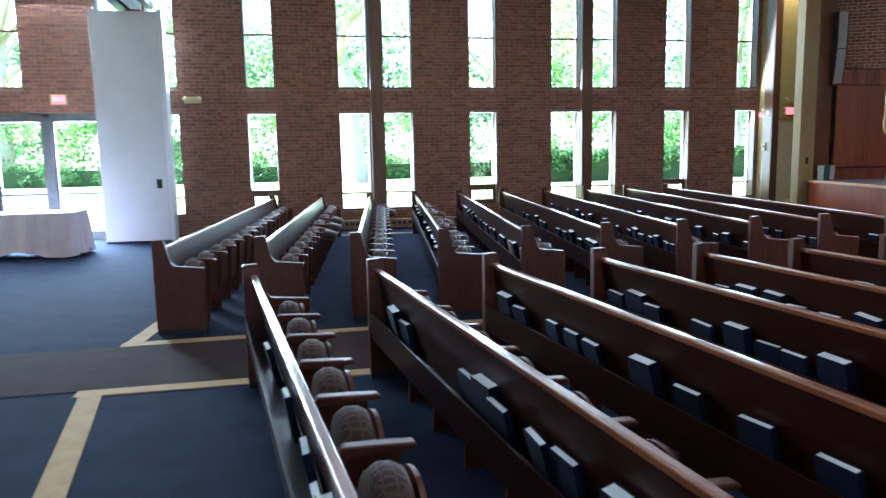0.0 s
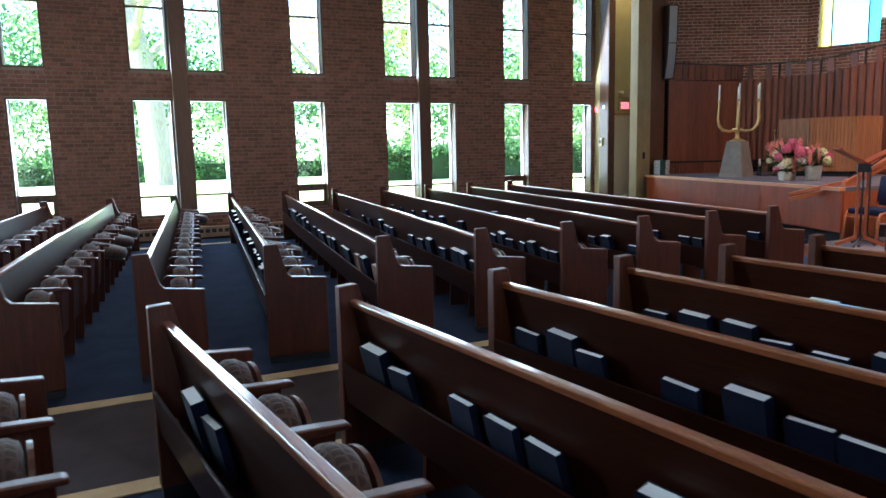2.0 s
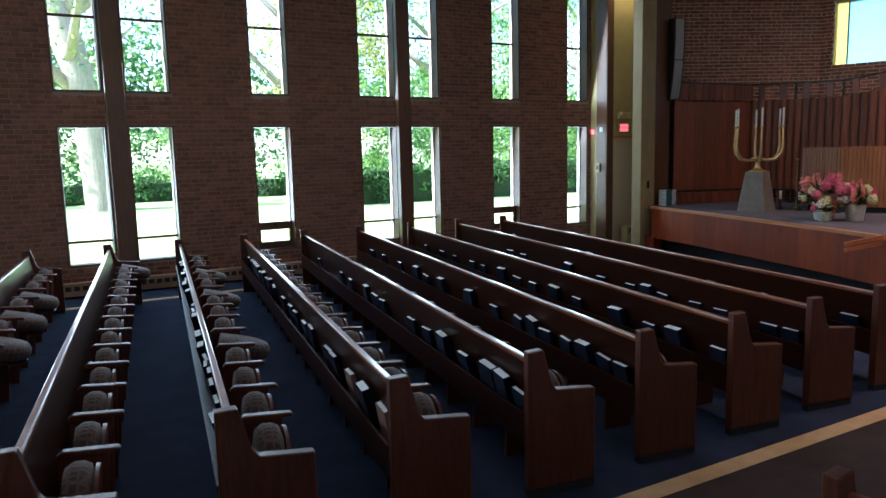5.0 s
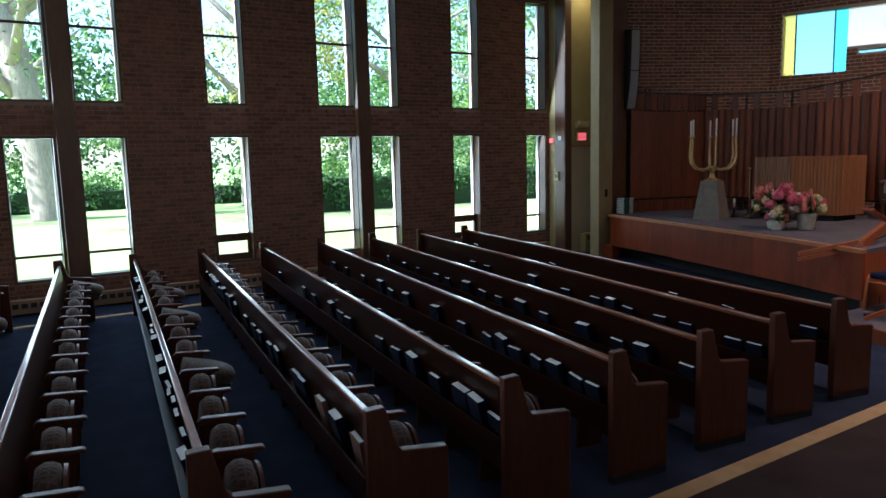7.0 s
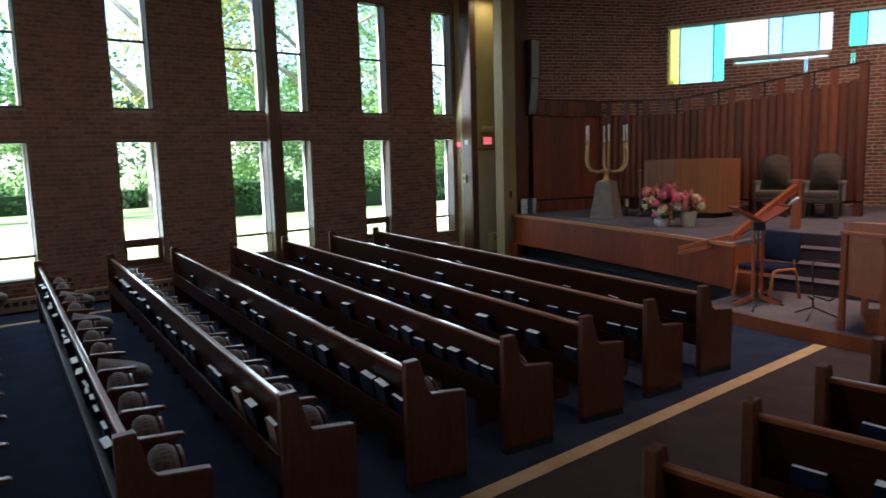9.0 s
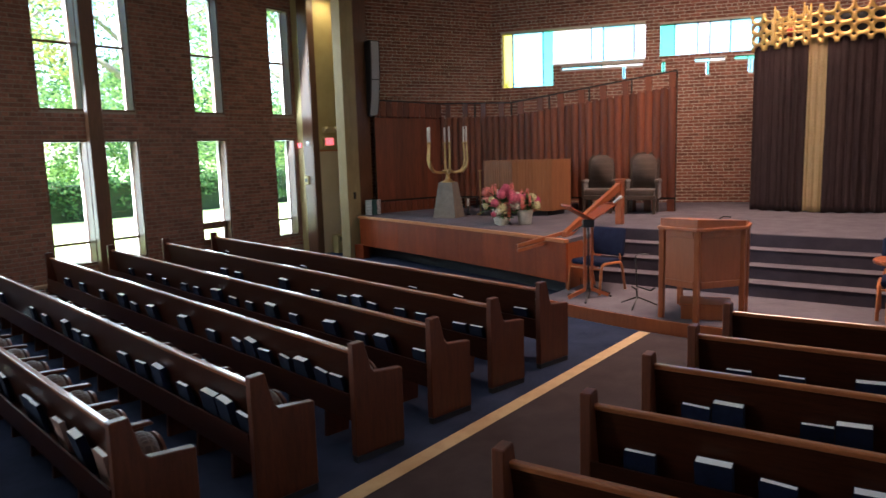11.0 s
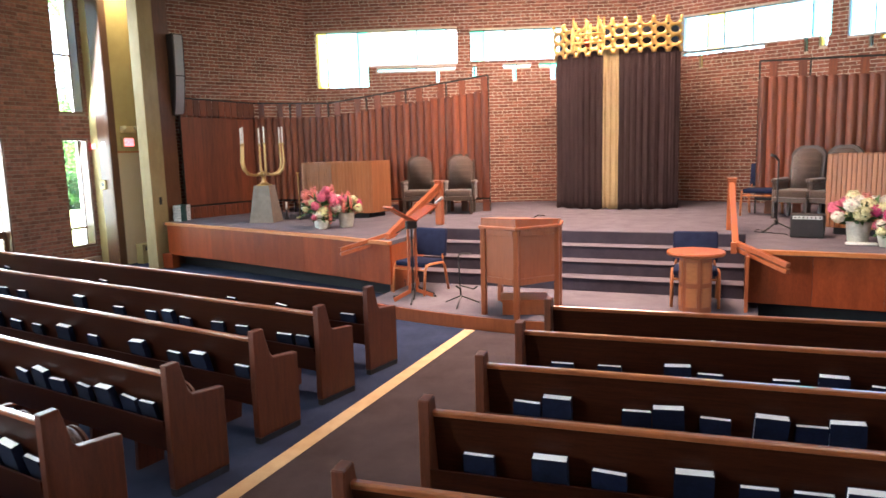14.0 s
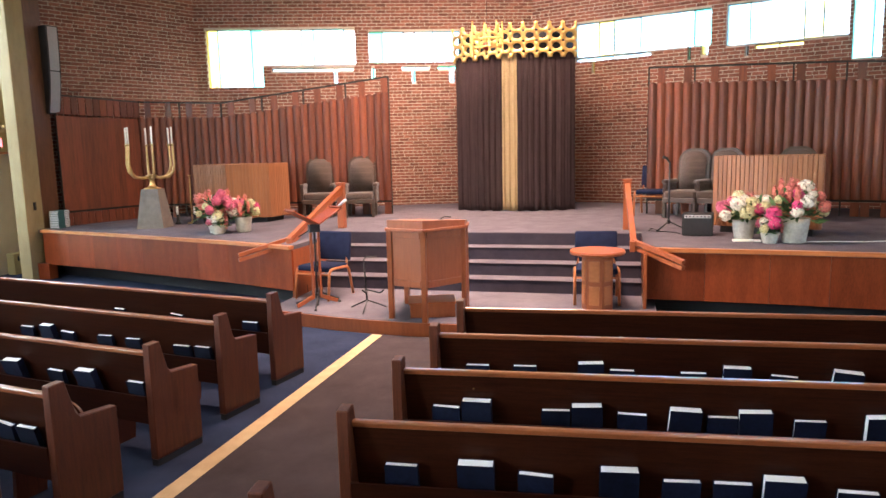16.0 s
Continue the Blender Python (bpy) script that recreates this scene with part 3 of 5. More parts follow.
fascia("platform_front", EDGE_L, 0.28, 1)
fascia("platform_front", EDGE_R, 0.26, -1)
single("platform_leg", box(11.42, 11.62, 14.95, 15.2, 0.0, 0.30), OAK, "veneered block foot under the platform end", "platform foot", kind="structure")
for ylo, yhi in ((9.10, 9.14), (4.22, 4.26)):
    single("platform_cheek", box(9.80, 11.6, ylo, yhi, 0.17, ST - 0.06), LIGHT_OAK, "oak panelled cheek beside the steps", "platform front", kind="structure")

# low dais and four carpeted steps
def arc(y):
    return 8.64 + (y - AXIS) ** 2 / 14.0


ys = [4.10 + 5.05 * k / 24 for k in range(25)]
dais = thing("dais", "low curved dais with grey carpet and oak edge", "dais", kind="structure")
part("carpet_top", slab([(arc(y) + 0.03, y) for y in ys] + [(11.6, 9.15), (11.6, 4.10)], 0.0, 0.17), STAGE_CARPET, dais)
edge = bmesh.new()
for a, b in zip(ys, ys[1:]):
    slab([(arc(a), a), (arc(a) + 0.028, a), (arc(b) + 0.028, b), (arc(b), b)], 0.0, 0.166, bm=edge)
part("oak_edge", edge, LIGHT_OAK, dais)
for k in range(4):
    x = 10.60 + 0.31 * k
    st = thing("step", "carpeted step with a dark riser and pale tread", "step", kind="structure", group="platform steps")
    z = 0.17 + 0.19 * (k + 1)
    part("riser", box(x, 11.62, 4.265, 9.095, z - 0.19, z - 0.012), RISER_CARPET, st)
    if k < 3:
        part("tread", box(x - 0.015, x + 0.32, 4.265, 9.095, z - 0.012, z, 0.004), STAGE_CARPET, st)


# ---------- pews ----------
END_SHAPE = [(0.0, 0.05), (0.0, 0.915), (0.105, 0.92), (0.165, 0.70), (0.195, 0.665), (0.465, 0.64), (0.465, 0.05)]


def seat_mesh():
    """A tipped-up seat: an arched pad in front of a thin shell."""
    bm = bmesh.new()
    rows = []
    n = 14
    for f in (0.0, 0.035, 0.075, 0.105, 0.12):
        shrink = {0.0: 0.90, 0.035: 1.0, 0.075: 1.0, 0.105: 0.94, 0.12: 0.78}[f]
        ring = []
        for k in range(n + 1):
            a = math.pi * k / n
            ring.append(bm.verts.new((f, 0.215 * shrink * math.cos(a), 0.16 + (0.24 * shrink) * math.sin(a) ** 0.75)))
        ring.append(bm.verts.new((f, -0.20 * shrink, 0.0)))
        ring.append(bm.verts.new((f, 0.20 * shrink, 0.0)))
        rows.append(ring)
    m = len(rows[0])
    for a, b in zip(rows, rows[1:]):
        for k in range(m):
            bm.faces.new((a[k], a[(k + 1) % m], b[(k + 1) % m], b[k]))
    bm.faces.new(rows[0])
    bm.faces.new(rows[-1][::-1])
    return mesh_of(bm, "cushion", CUSHION, True)


def shell_mesh():
    bm = bmesh.new()
    n = 14
    rows = []
    for x in (0.122, 0.14):
        rows.append([bm.verts.new((x, 0.208 * math.cos(math.pi * k / n), 0.15 + 0.235 * math.sin(math.pi * k / n) ** 0.75)) for k in range(n + 1)] + [bm.verts.new((x, -0.2, 0.0)), bm.verts.new((x, 0.2, 0.0))])
    m = len(rows[0])
    for k in range(m):
        bm.faces.new((rows[0][k], rows[0][(k + 1) % m], rows[1][(k + 1) % m], rows[1][k]))
    bm.faces.new(rows[0])
    bm.faces.new(rows[1][::-1])
    return mesh_of(bm, "seat_shell", PEW_END)


CUSHION_ME, SHELL_ME = seat_mesh(), shell_mesh()
arm = bmesh.new()
profile([(0.16, 0.635), (0.19, 0.66), (0.445, 0.642), (0.46, 0.632), (0.46, 0.618), (0.16, 0.612)], -0.028, 0.028, 0.006, arm)
ARM_ME = mesh_of(arm, "armrest", PEW_END)
leg = bmesh.new()
profile([(0.14, 0.0), (0.17, 0.615), (0.40, 0.615), (0.36, 0.0)], -0.016, 0.016, bm=leg)
LEG_ME = mesh_of(leg, "seat_support", PEW_END)
END_ME = mesh_of(profile(END_SHAPE, 0.0, 0.065, 0.006), "end_panel", PEW_END)
PLINTH_ME = mesh_of(box(0.006, 0.459, 0.004, 0.061, 0.0, 0.05), "plinth", PLINTH)
PEW_LEN, SEATS = 7.95, 14
PITCH = (PEW_LEN - 0.13) / SEATS


def pew(sgn, down=()):
    """A long pew facing +x that runs along sgn * y from its aisle end."""
    root = thing("pew", "long dark stained wooden pew with tip-up upholstered seats", "pew", None, "pews")
    mid0, mid1 = sorted((sgn * 0.066, sgn * (PEW_LEN - 0.066)))
    for k in (0, 1):
        y = (0.0 if k == 0 else PEW_LEN - 0.065)
        y = y if sgn > 0 else -y - 0.065
        e = part("end_panel", END_ME, PEW_END, root, "", Matrix.Translation((0, y, 0)))
        part("plinth", PLINTH_ME, PLINTH, e, "black plinth")
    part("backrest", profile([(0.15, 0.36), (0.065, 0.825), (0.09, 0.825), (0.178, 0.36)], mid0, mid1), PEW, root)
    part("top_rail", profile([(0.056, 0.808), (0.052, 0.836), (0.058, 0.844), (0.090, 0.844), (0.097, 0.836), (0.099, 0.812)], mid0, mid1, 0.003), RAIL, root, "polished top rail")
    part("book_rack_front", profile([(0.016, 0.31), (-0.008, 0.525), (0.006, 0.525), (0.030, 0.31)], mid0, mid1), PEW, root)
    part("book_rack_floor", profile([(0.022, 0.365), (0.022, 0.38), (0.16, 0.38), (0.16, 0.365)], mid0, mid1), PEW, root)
    for k in range(SEATS):
        y = sgn * (0.065 + PITCH * (k + 0.5))
        if k in down:
            m = pose(0.30, y, 0.50, 0, 105, 0) @ Matrix.Translation((-0.12, 0, -0.1))
        else:
            m = pose(0.19, y, 0.245, 0, 5, 0) @ Matrix.Diagonal((1.1, 0.96, 1.12, 1))
        c = part("cushion", CUSHION_ME, CUSHION, root, "", m)
        part("seat_shell", SHELL_ME, RAIL, c)
        if k:
            y = sgn * (0.065 + PITCH * k)
            part("armrest", ARM_ME, RAIL, root, "", Matrix.Translation((0, y, 0)))
            part("seat_support", LEG_ME, PEW_END, root, "", Matrix.Translation((0, y, 0)))
    return root


L_ROWS = [(-1.528, 7.75, 0.10), (-0.585, 7.755, 0.105)] + [(0.347 + 0.9016 * i, 7.765, 0.115 + 0.009 * i) for i in range(8)]
M_ROWS = [(-0.557 + 0.8956 * j, 5.93, 0.125 - 0.009 * j) for j in range(9)]
proto = {}
PEWS = []
for i, (x, y, s) in enumerate(L_ROWS):
    key = ("L", {1: 1, 2: 2, 3: 3}.get(i, 0))
    m = pose(x, y, 0, 0, 0, -math.degrees(math.atan(s)))
    if key not in proto:
        proto[key] = pew(1, {1: (6, 8, 10), 2: (13,), 3: (4, 8, 11)}.get(key[1], ()))
        proto[key].matrix_basis = m
        PEWS.append((proto[key], m, 1))
    else:
        PEWS.append((copy_thing(proto[key], m), m, 1))
for j, (x, y, s) in enumerate(M_ROWS):
    m = pose(x, y, 0, 0, 0, math.degrees(math.atan(s)))
    if "M" not in proto:
        proto["M"] = pew(-1)
        proto["M"].matrix_basis = m
        PEWS.append((proto["M"], m, -1))
    else:
        PEWS.append((copy_thing(proto["M"], m), m, -1))

# ---------- prayer books in the racks ----------
NAVY = surface("navy_book_cloth", (0.003, 0.0045, 0.014), (0.007, 0.010, 0.028), 0.8, scale=20, bump=0.1, spec=0.15, vary=0.3)
PAPER = surface("book_pages", (0.70, 0.70, 0.71), (0.84, 0.84, 0.85), 0.8, scale=5, stretch=(60, 1, 1), bump=0.1)


def book(thick, wide, tall, cover, label):
    root = thing("prayer_book", label, "book", None, "books in the pew racks")
    c = bmesh.new()
    box(0.0, 0.004, -wide / 2, wide / 2, 0, tall, bm=c)
    box(thick - 0.004, thick, -wide / 2, wide / 2, 0, tall, bm=c)
    box(0.004, thick - 0.004, -wide / 2, -wide / 2 + 0.004, 0, tall, bm=c)
    part("cover", c, cover, root)
    part("page_block", box(0.0045, thick - 0.0045, -wide / 2 + 0.0045, wide / 2 - 0.006, 0.003, tall - 0.002), PAPER, root, "white page block")
    return root


TAN = surface("tan_book_cloth", (0.20, 0.10, 0.075), (0.28, 0.15, 0.11), 0.6, scale=20, bump=0.1)
KINDS = [book(0.058, 0.19, 0.27, NAVY, "thick navy prayer book standing in a pew rack"), book(0.034, 0.18, 0.222, NAVY, "thin navy prayer book leaning in a pew rack"), book(0.036, 0.165, 0.235, TAN, "tan covered book standing in a pew rack")]
# distance of each book from the aisle end; thick volumes are negative
M_BOOKS = {
    0: [1.15, 2.04, 2.67], 1: [-0.59, 0.8, 1.96, -2.23, 2.39], 2: [-0.32, 0.57, 1.06, 1.32, 1.57, -2.12, 2.44, 2.87],
    3: [0.25, -0.54, 0.77, 1.3, -1.63, 1.87, 2.07, -2.34], 4: [0.28, -0.57, -0.85, 1.08, 1.36, -1.63],
    5: [0.32, -0.72, 1.02, -1.44, 1.74, 1.99, -2.21, 2.54], 6: [0.33, -0.54, 1.04, -1.24, 1.51, -1.81, 2.04, -2.23, 2.53],
    7: [0.36, 0.73, -1.22, 1.44, 1.95, -2.24, 2.55], 8: [1.48, 1.77, 2.28, 2.63, 3.29],
}
L_BOOKS = {
    5: [6.74, 5.35, 4.79, -4.01, 3.72, 3.38, 2.45, 2.03, -1.63, 1.18, -0.73, -0.49, 0.25],
    6: [7.14, 6.5, 5.66, -4.89, 4.51, -3.92, -3.09, 2.47, 1.95, -1.66, 1.42, 1.1, -0.77, 0.55, 0.32],
    7: [7.14, 6.34, 5.75, 5.11, 4.72, -4.1, 3.71, 3.27, -2.77, 2.29, -1.54, 1.08, -0.71, 0.22],
    8: [5.73, 5.25, -3.92, 3.12, 2.54, -2.2, 1.95, 1.45, 1.09, 0.5, 0.27],
    9: [7.46, 4.79, 2.14, 1.32, 0.33],
}
spare = {0, 1, 2}
rnd = random.Random(11)


def run_of_books(n, sgn):
    """The places of the books in a rack; where none are listed they stand in loose groups."""
    j = n - len(L_ROWS)
    known = L_BOOKS.get(n) if sgn > 0 else M_BOOKS.get(j)
    places = []
    if known:
        places = [(abs(u), 0 if u < 0 else 1) for u in known]
    u = 0.25 + rnd.random() * 0.25 if not known else (0.0 if sgn > 0 else max(abs(v) for v in known) + 0.4)
    while not (known and sgn > 0) and u < (PEW_LEN - 0.3 if sgn > 0 else 5.0):
        kind = 0 if rnd.random() < 0.35 else 1
        if n == 4 and u < 1.6 and rnd.random() < 0.5:
            kind = 2
        places.append((u, kind))
        u += 0.23 + (rnd.random() ** 1.6) * 0.6 if rnd.random() < 0.62 else 0.20
    return places


for n, (ob, m, sgn) in enumerate(PEWS):
    for u, kind in run_of_books(n, sgn):
        depth = 0.080 if kind == 0 else 0.098
        b = KINDS[kind]
        place = m @ pose(depth + rnd.random() * 0.008, sgn * u, 0.3815, rnd.choice((0, 0, 0, -4, 5, 9)) * 0.5, -10 - rnd.random() * 6, rnd.uniform(-5, 5))
        if kind in spare:
            b.matrix_basis = place
            spare.discard(kind)
        else:
            copy_thing(b, place)

# ---------- wooden screens on the platform ----------
def flute(w, z0, z1, bulge):
    """A board rounded towards the room, with an arched head."""
    bm = bmesh.new()
    rows, n = [], 6
    for k in range(n + 1):
        f = 2 * k / n - 1
        x, y = f * w * 0.5, -bulge * (1 - f * f)
        top = z1 + (0.035 * (1 - f * f) if bulge else 0.0)
        rows.append([bm.verts.new(p) for p in ((x, y, z0), (x, y, top), (x, y + 0.016, top), (x, y + 0.016, z0))])
    for a, b in zip(rows, rows[1:]):
        for j in range(4):
            bm.faces.new((a[j], a[(j + 1) % 4], b[(j + 1) % 4], b[j]))
    bm.faces.new(rows[0])
    bm.faces.new(rows[-1][::-1])
    return bm


def screen(name, pts, tops, lows, wide, flat_first=False):
    """Upright boards in a dark steel frame; the rails follow the heights in tops and lows at each plan point."""
    root = thing(name, "tall screen of reddish fluted boards in a dark frame", "screen", Matrix.Translation((0, 0, ST)))
    foot = 0.27
    for i, (a, b) in enumerate(zip(pts, pts[1:])):
        part("frame_rail", bar((*a, tops[i] - ST), (*b, tops[i + 1] - ST), 0.03, 0.035), IRON, root)
        part("frame_rail", bar((*a, lows[i] - ST), (*b, lows[i + 1] - ST), 0.03, 0.045), IRON, root)
        part("frame_rail", bar((*a, foot), (*b, foot), 0.03, 0.045), IRON, root)
    for i, (a, b) in enumerate(zip(pts, pts[1:])):
        a, b = Vector(a), Vector(b)
        run, d = (b - a).length, (b - a).normalized()
        n = Vector((-d.y, d.x))
        if n.x > 0:
            n = -n
        ang = math.degrees(math.atan2(d.y, d.x))
        posts = max(2, round(run / 0.9) + 1)
        for k in range(posts):
            f = k / (posts - 1)
            c = a + (b - a) * f
            h = tops[i] + (tops[i + 1] - tops[i]) * f - ST
            part("frame_post", box(-0.014, 0.014, -0.02, 0.02, 0.0, h), IRON, root, "", pose(c.x, c.y, 0, 0, 0, ang))
        face = 0 if n.dot(Vector((-d.y, d.x))) < 0 else 180
        count = int(run / wide)
        plank = flat_first and i == 0
        for k in range(count):
            f = (k + 0.5) / count
            c = a + (b - a) * f + n * 0.03
            low = lows[i] + (lows[i + 1] - lows[i]) * f - ST
            topz = tops[i] + (tops[i + 1] - tops[i]) * f - ST
            w = run / count
            turn = 0
            t = 0.018
            bm = flute(w, foot + 0.02, low + 0.02, 0.0 if plank else 0.042)
            part("board", bm, BOARD, root, "", pose(c.x, c.y, 0, 0, 0, ang + face))
            if plank or k % 3 != 0:
                if plank or k % 3 == 1:
                    part("board", box(-w * 0.44, w * 0.44, -t / 2, t / 2, low + 0.045, topz - 0.02, 0.003), BOARD, root, "", pose(c.x, c.y, 0, 0, 0, ang + turn))
                if plank or k % 3 == 1 or i == len(pts) - 2:
                    part("board", box(-w * 0.46, w * 0.46, -t / 2, t / 2, 0.0, foot - 0.025, 0.003), BOARD, root, "", pose(c.x, c.y, 0, 0, 0, ang + turn))
    return root


screen("wood_screen", [(12.15, 15.15), (13.89, 14.62), (14.15, 12.79), (14.66, 9.23)], [3.46, 3.40, 3.32, 3.74], [3.05, 3.02, 2.98, 3.39], 0.15, True)
screen("wood_screen", [(14.71, 4.10), (14.2, 0.9), (13.6, -0.8)], [3.66, 3.55, 3.4], [3.33, 3.2, 3.1], 0.15)

# ---------- the ark: body, curtains, crown ----------
CLOTH = surface("dark_velvet", (0.040, 0.025, 0.025), (0.085, 0.056, 0.056), 0.95, scale=4, stretch=(6, 6, 0.5), fine=120, bump=0.15, spec=0.15)
GOLDCLOTH = surface("gold_cloth", (0.52, 0.38, 0.17), (0.74, 0.60, 0.34), 0.6, scale=5, stretch=(6, 6, 0.6), fine=90, bump=0.15)
GILT = surface("gilt_metal", (0.62, 0.38, 0.10), (0.80, 0.54, 0.20), 0.42, 0.75, scale=9, bump=0.12)
ARK_Y0, ARK_Y1 = 5.52, 8.02


def ark_x(y):
    return 15.62 - 0.42 * (1 - ((y - 6.77) / 1.36) ** 2)


ark = thing("ark", "tall ark closed by dark curtains under a pierced gold crown", "ark", Matrix.Translation((0, 0, ST)))
part("cabinet", slab([(15.68, 5.80), (17.45, 5.80), (17.7, 6.75), (17.45, 7.70), (15.68, 7.70)], 0.0, 3.3), FRAME, ark)


def curtain(y0, y1, z0, z1, fold, lift=0.0, seed=1):
    bm = bmesh.new()
    rnd = random.Random(seed)
    n = int((y1 - y0) / 0.012)
    ph = [rnd.uniform(0, 6.28) for _ in range(3)]
    zs = [z0, z0 + 0.15, (z0 + z1) / 2, z1 - 0.2, z1]
    rows = []
    for z in zs:
        g = 0.75 + 0.25 * (z1 - z) / (z1 - z0)
        row = []
        for k in range(n + 1):
            y = y0 + (y1 - y0) * k / n
            wave = math.sin(y * 6.28 / fold + ph[0] + 1.5 * math.sin(y * 5.3 + ph[1]) + 0.25 * z) * (0.022 + 0.012 * math.sin(y * 7.1 + ph[2])) + math.sin(y * 6.28 / (fold * 0.43) + ph[2] + 0.3 * z) * 0.007 + math.sin(y * 6.28 / (fold * 2.7) + ph[2] + z) * 0.018
            hem = 0.012 * math.sin(y * 21 + ph[1]) if z == z0 else 0.0
            row.append(bm.verts.new((ark_x(y) - lift + wave * g, y, z + hem)))
        rows.append(row)
    for a, b in zip(rows, rows[1:]):
        for k in range(n):
            bm.faces.new((a[k], a[k + 1], b[k + 1], b[k]))
    bmesh.ops.solidify(bm, geom=bm.faces[:], thickness=0.006)
    return bm


part("curtain", curtain(6.95, ARK_Y1, 0.01, 3.25, 0.15, 0.0, 2), CLOTH, ark, "dark plum curtain", smooth=True)
part("curtain", curtain(ARK_Y0, 6.67, 0.01, 3.25, 0.14, 0.0, 3), CLOTH, ark, "dark plum curtain", smooth=True)
part("centre_curtain", curtain(6.63, 6.99, 0.02, 3.25, 0.13, -0.02, 4), GOLDCLOTH, ark, "pale gold curtain", smooth=True)


def crown(cols, cell_y, cell_z, rows, y0, z0):
    """A pierced band bent round the ark's front: cells with oval holes, open scallops along the top."""
    bm = bmesh.new()
    seg = 16
    for c in range(cols):
        for r in range(rows + 2):
            half = r in (0, rows + 1)
            cy, cz = y0 + (c + 0.5) * cell_y, z0 + (r - 0.5) * cell_z
            ring = []
            for k in range(seg):
                a = 2 * math.pi * (k + 0.5) / seg
                ca, sa = math.cos(a), math.sin(a)
                s = 1 / max(abs(ca), abs(sa))
                inner = (cy + ca * cell_y * (0.36 + 0.13 * max(0.0, sa) if r == rows + 1 else 0.34), cz + sa * cell_z * (0.31 if not half else 0.42))
                outer = (cy + ca * s * cell_y / 2, cz + sa * s * cell_z / 2)
                ring.append((inner, outer, sa))
            for k in range(seg):
                (i0, o0, s0), (i1, o1, s1) = ring[k], ring[(k + 1) % seg]
                if r == 0 and (s0 + s1) / 2 < -0.35:
                    continue
                if r == rows + 1 and (s0 + s1) / 2 > 0.62:
                    continue
                def bent(p):
                    flare = 0.0 + 0.35 * max(0, p[1] - z0) * 0.55
                    return bm.verts.new((ark_x(min(max(p[0], 5.38), 8.16)) - 0.06 - flare, p[0], p[1]))
                bm.faces.new([bent(i0), bent(i1), bent(o1), bent(o0)])
    bmesh.ops.remove_doubles(bm, verts=bm.verts[:], dist=0.001)
    bmesh.ops.solidify(bm, geom=bm.faces[:], thickness=0.045)
    return bm


part("crown", crown(10, 0.258, 0.20, 2, 5.48, 3.22), GILT, ark, "pierced gilt crown", smooth=True)
part("crown_backing", slab([(15.40, 5.68), (15.60, 5.58), (15.66, 5.58), (15.66, 7.96), (15.60, 7.96), (15.40, 7.86), (15.28, 6.78)], 3.255, 3.66), PLINTH, ark)

lamp = thing("eternal_lamp", "cluster of slender gold rods hanging as an eternal lamp", "lamp", pose(14.55, 7.14, 4.0))
part("cable", tube([(0, 0, 0.55), (0, 0, 2.50)], 0.004, 6), IRON, lamp)
for k, (dy, z0, z1) in enumerate(((-0.30, 0.05, 0.66), (-0.18, 0.0, 0.70), (-0.06, 0.08, 0.55), (0.05, -0.04, 0.66), (0.16, 0.08, 0.5), (0.27, 0.0, 0.68), (0.33, 0.02, 0.5))):
    dx = 0.07 * math.sin(k * 2.2)
    part("gold_rod", tube([(dx, dy, z0), (dx, dy, z0 + 0.06), (dx, dy, z1 - 0.1), (dx, dy, z1)], [0.012, 0.022, 0.02, 0.013], 8), GILT, lamp)
ring = bmesh.new()
tube([(0.09 * math.cos(a), 0.30 * math.sin(a), 0.36) for a in [math.pi * 2 * k / 20 for k in range(21)]], 0.018, 8, ring)
tube([(0.09 * math.cos(a), 0.30 * math.sin(a), 0.20) for a in [math.pi * 2 * k / 20 for k in range(21)]], 0.016, 8, ring)
part("ring", ring, GILT, lamp)
part("light_bowl", turned([(0.02, 0.12), (0.07, 0.15), (0.09, 0.22), (0.08, 0.27), (0.02, 0.28)], 14), surface("ruby_glass", (0.25, 0.02, 0.015), (0.35, 0.04, 0.02), 0.15), lamp, "small ruby glass bowl", smooth=True)
bx = bmesh.new()
for dy in (-0.3, 0.27):
    bar((0, dy, 0.36), (0, 0, 0.55), 0.012, 0.012, bm=bx)
part("stay", bx, GILT, lamp)

# ---------- menorah on its plinth ----------
STONE = surface("grey_brown_stone", (0.13, 0.11, 0.09), (0.24, 0.205, 0.17), 0.7, scale=8, fine=90, bump=0.25)
BRASS = surface("aged_brass", (0.42, 0.27, 0.10), (0.66, 0.47, 0.22), 0.38, 0.85, scale=10, bump=0.15)
WAX = surface("white_candle", (0.72, 0.70, 0.66), (0.82, 0.80, 0.76), 0.5, bump=0.03)
ped = thing("pedestal", "tapered grey stone pedestal on the platform", "pedestal", pose(12.0, 13.0, ST, 0, 0, 14))
pb = bmesh.new()
vs = [[pb.verts.new((sx * h, sy * h, z)) for sx, sy in ((-1, -1), (1, -1), (1, 1), (-1, 1))] for h, z in ((0.25, 0.0), (0.246, 0.02), (0.155, 0.70), (0.155, 0.72))]
for a, b in zip(vs, vs[1:]):
    for k in range(4):
        pb.faces.new((a[k], a[(k + 1) % 4], b[(k + 1) % 4], b[k]))
pb.faces.new(vs[0][::-1])
pb.faces.new(vs[-1])
part("shaft", pb, STONE, ped)
men = thing("menorah", "tall brass menorah with curved arms and white candles", "menorah", pose(12.0, 13.0, ST + 0.72, 0, 0, 28.5))
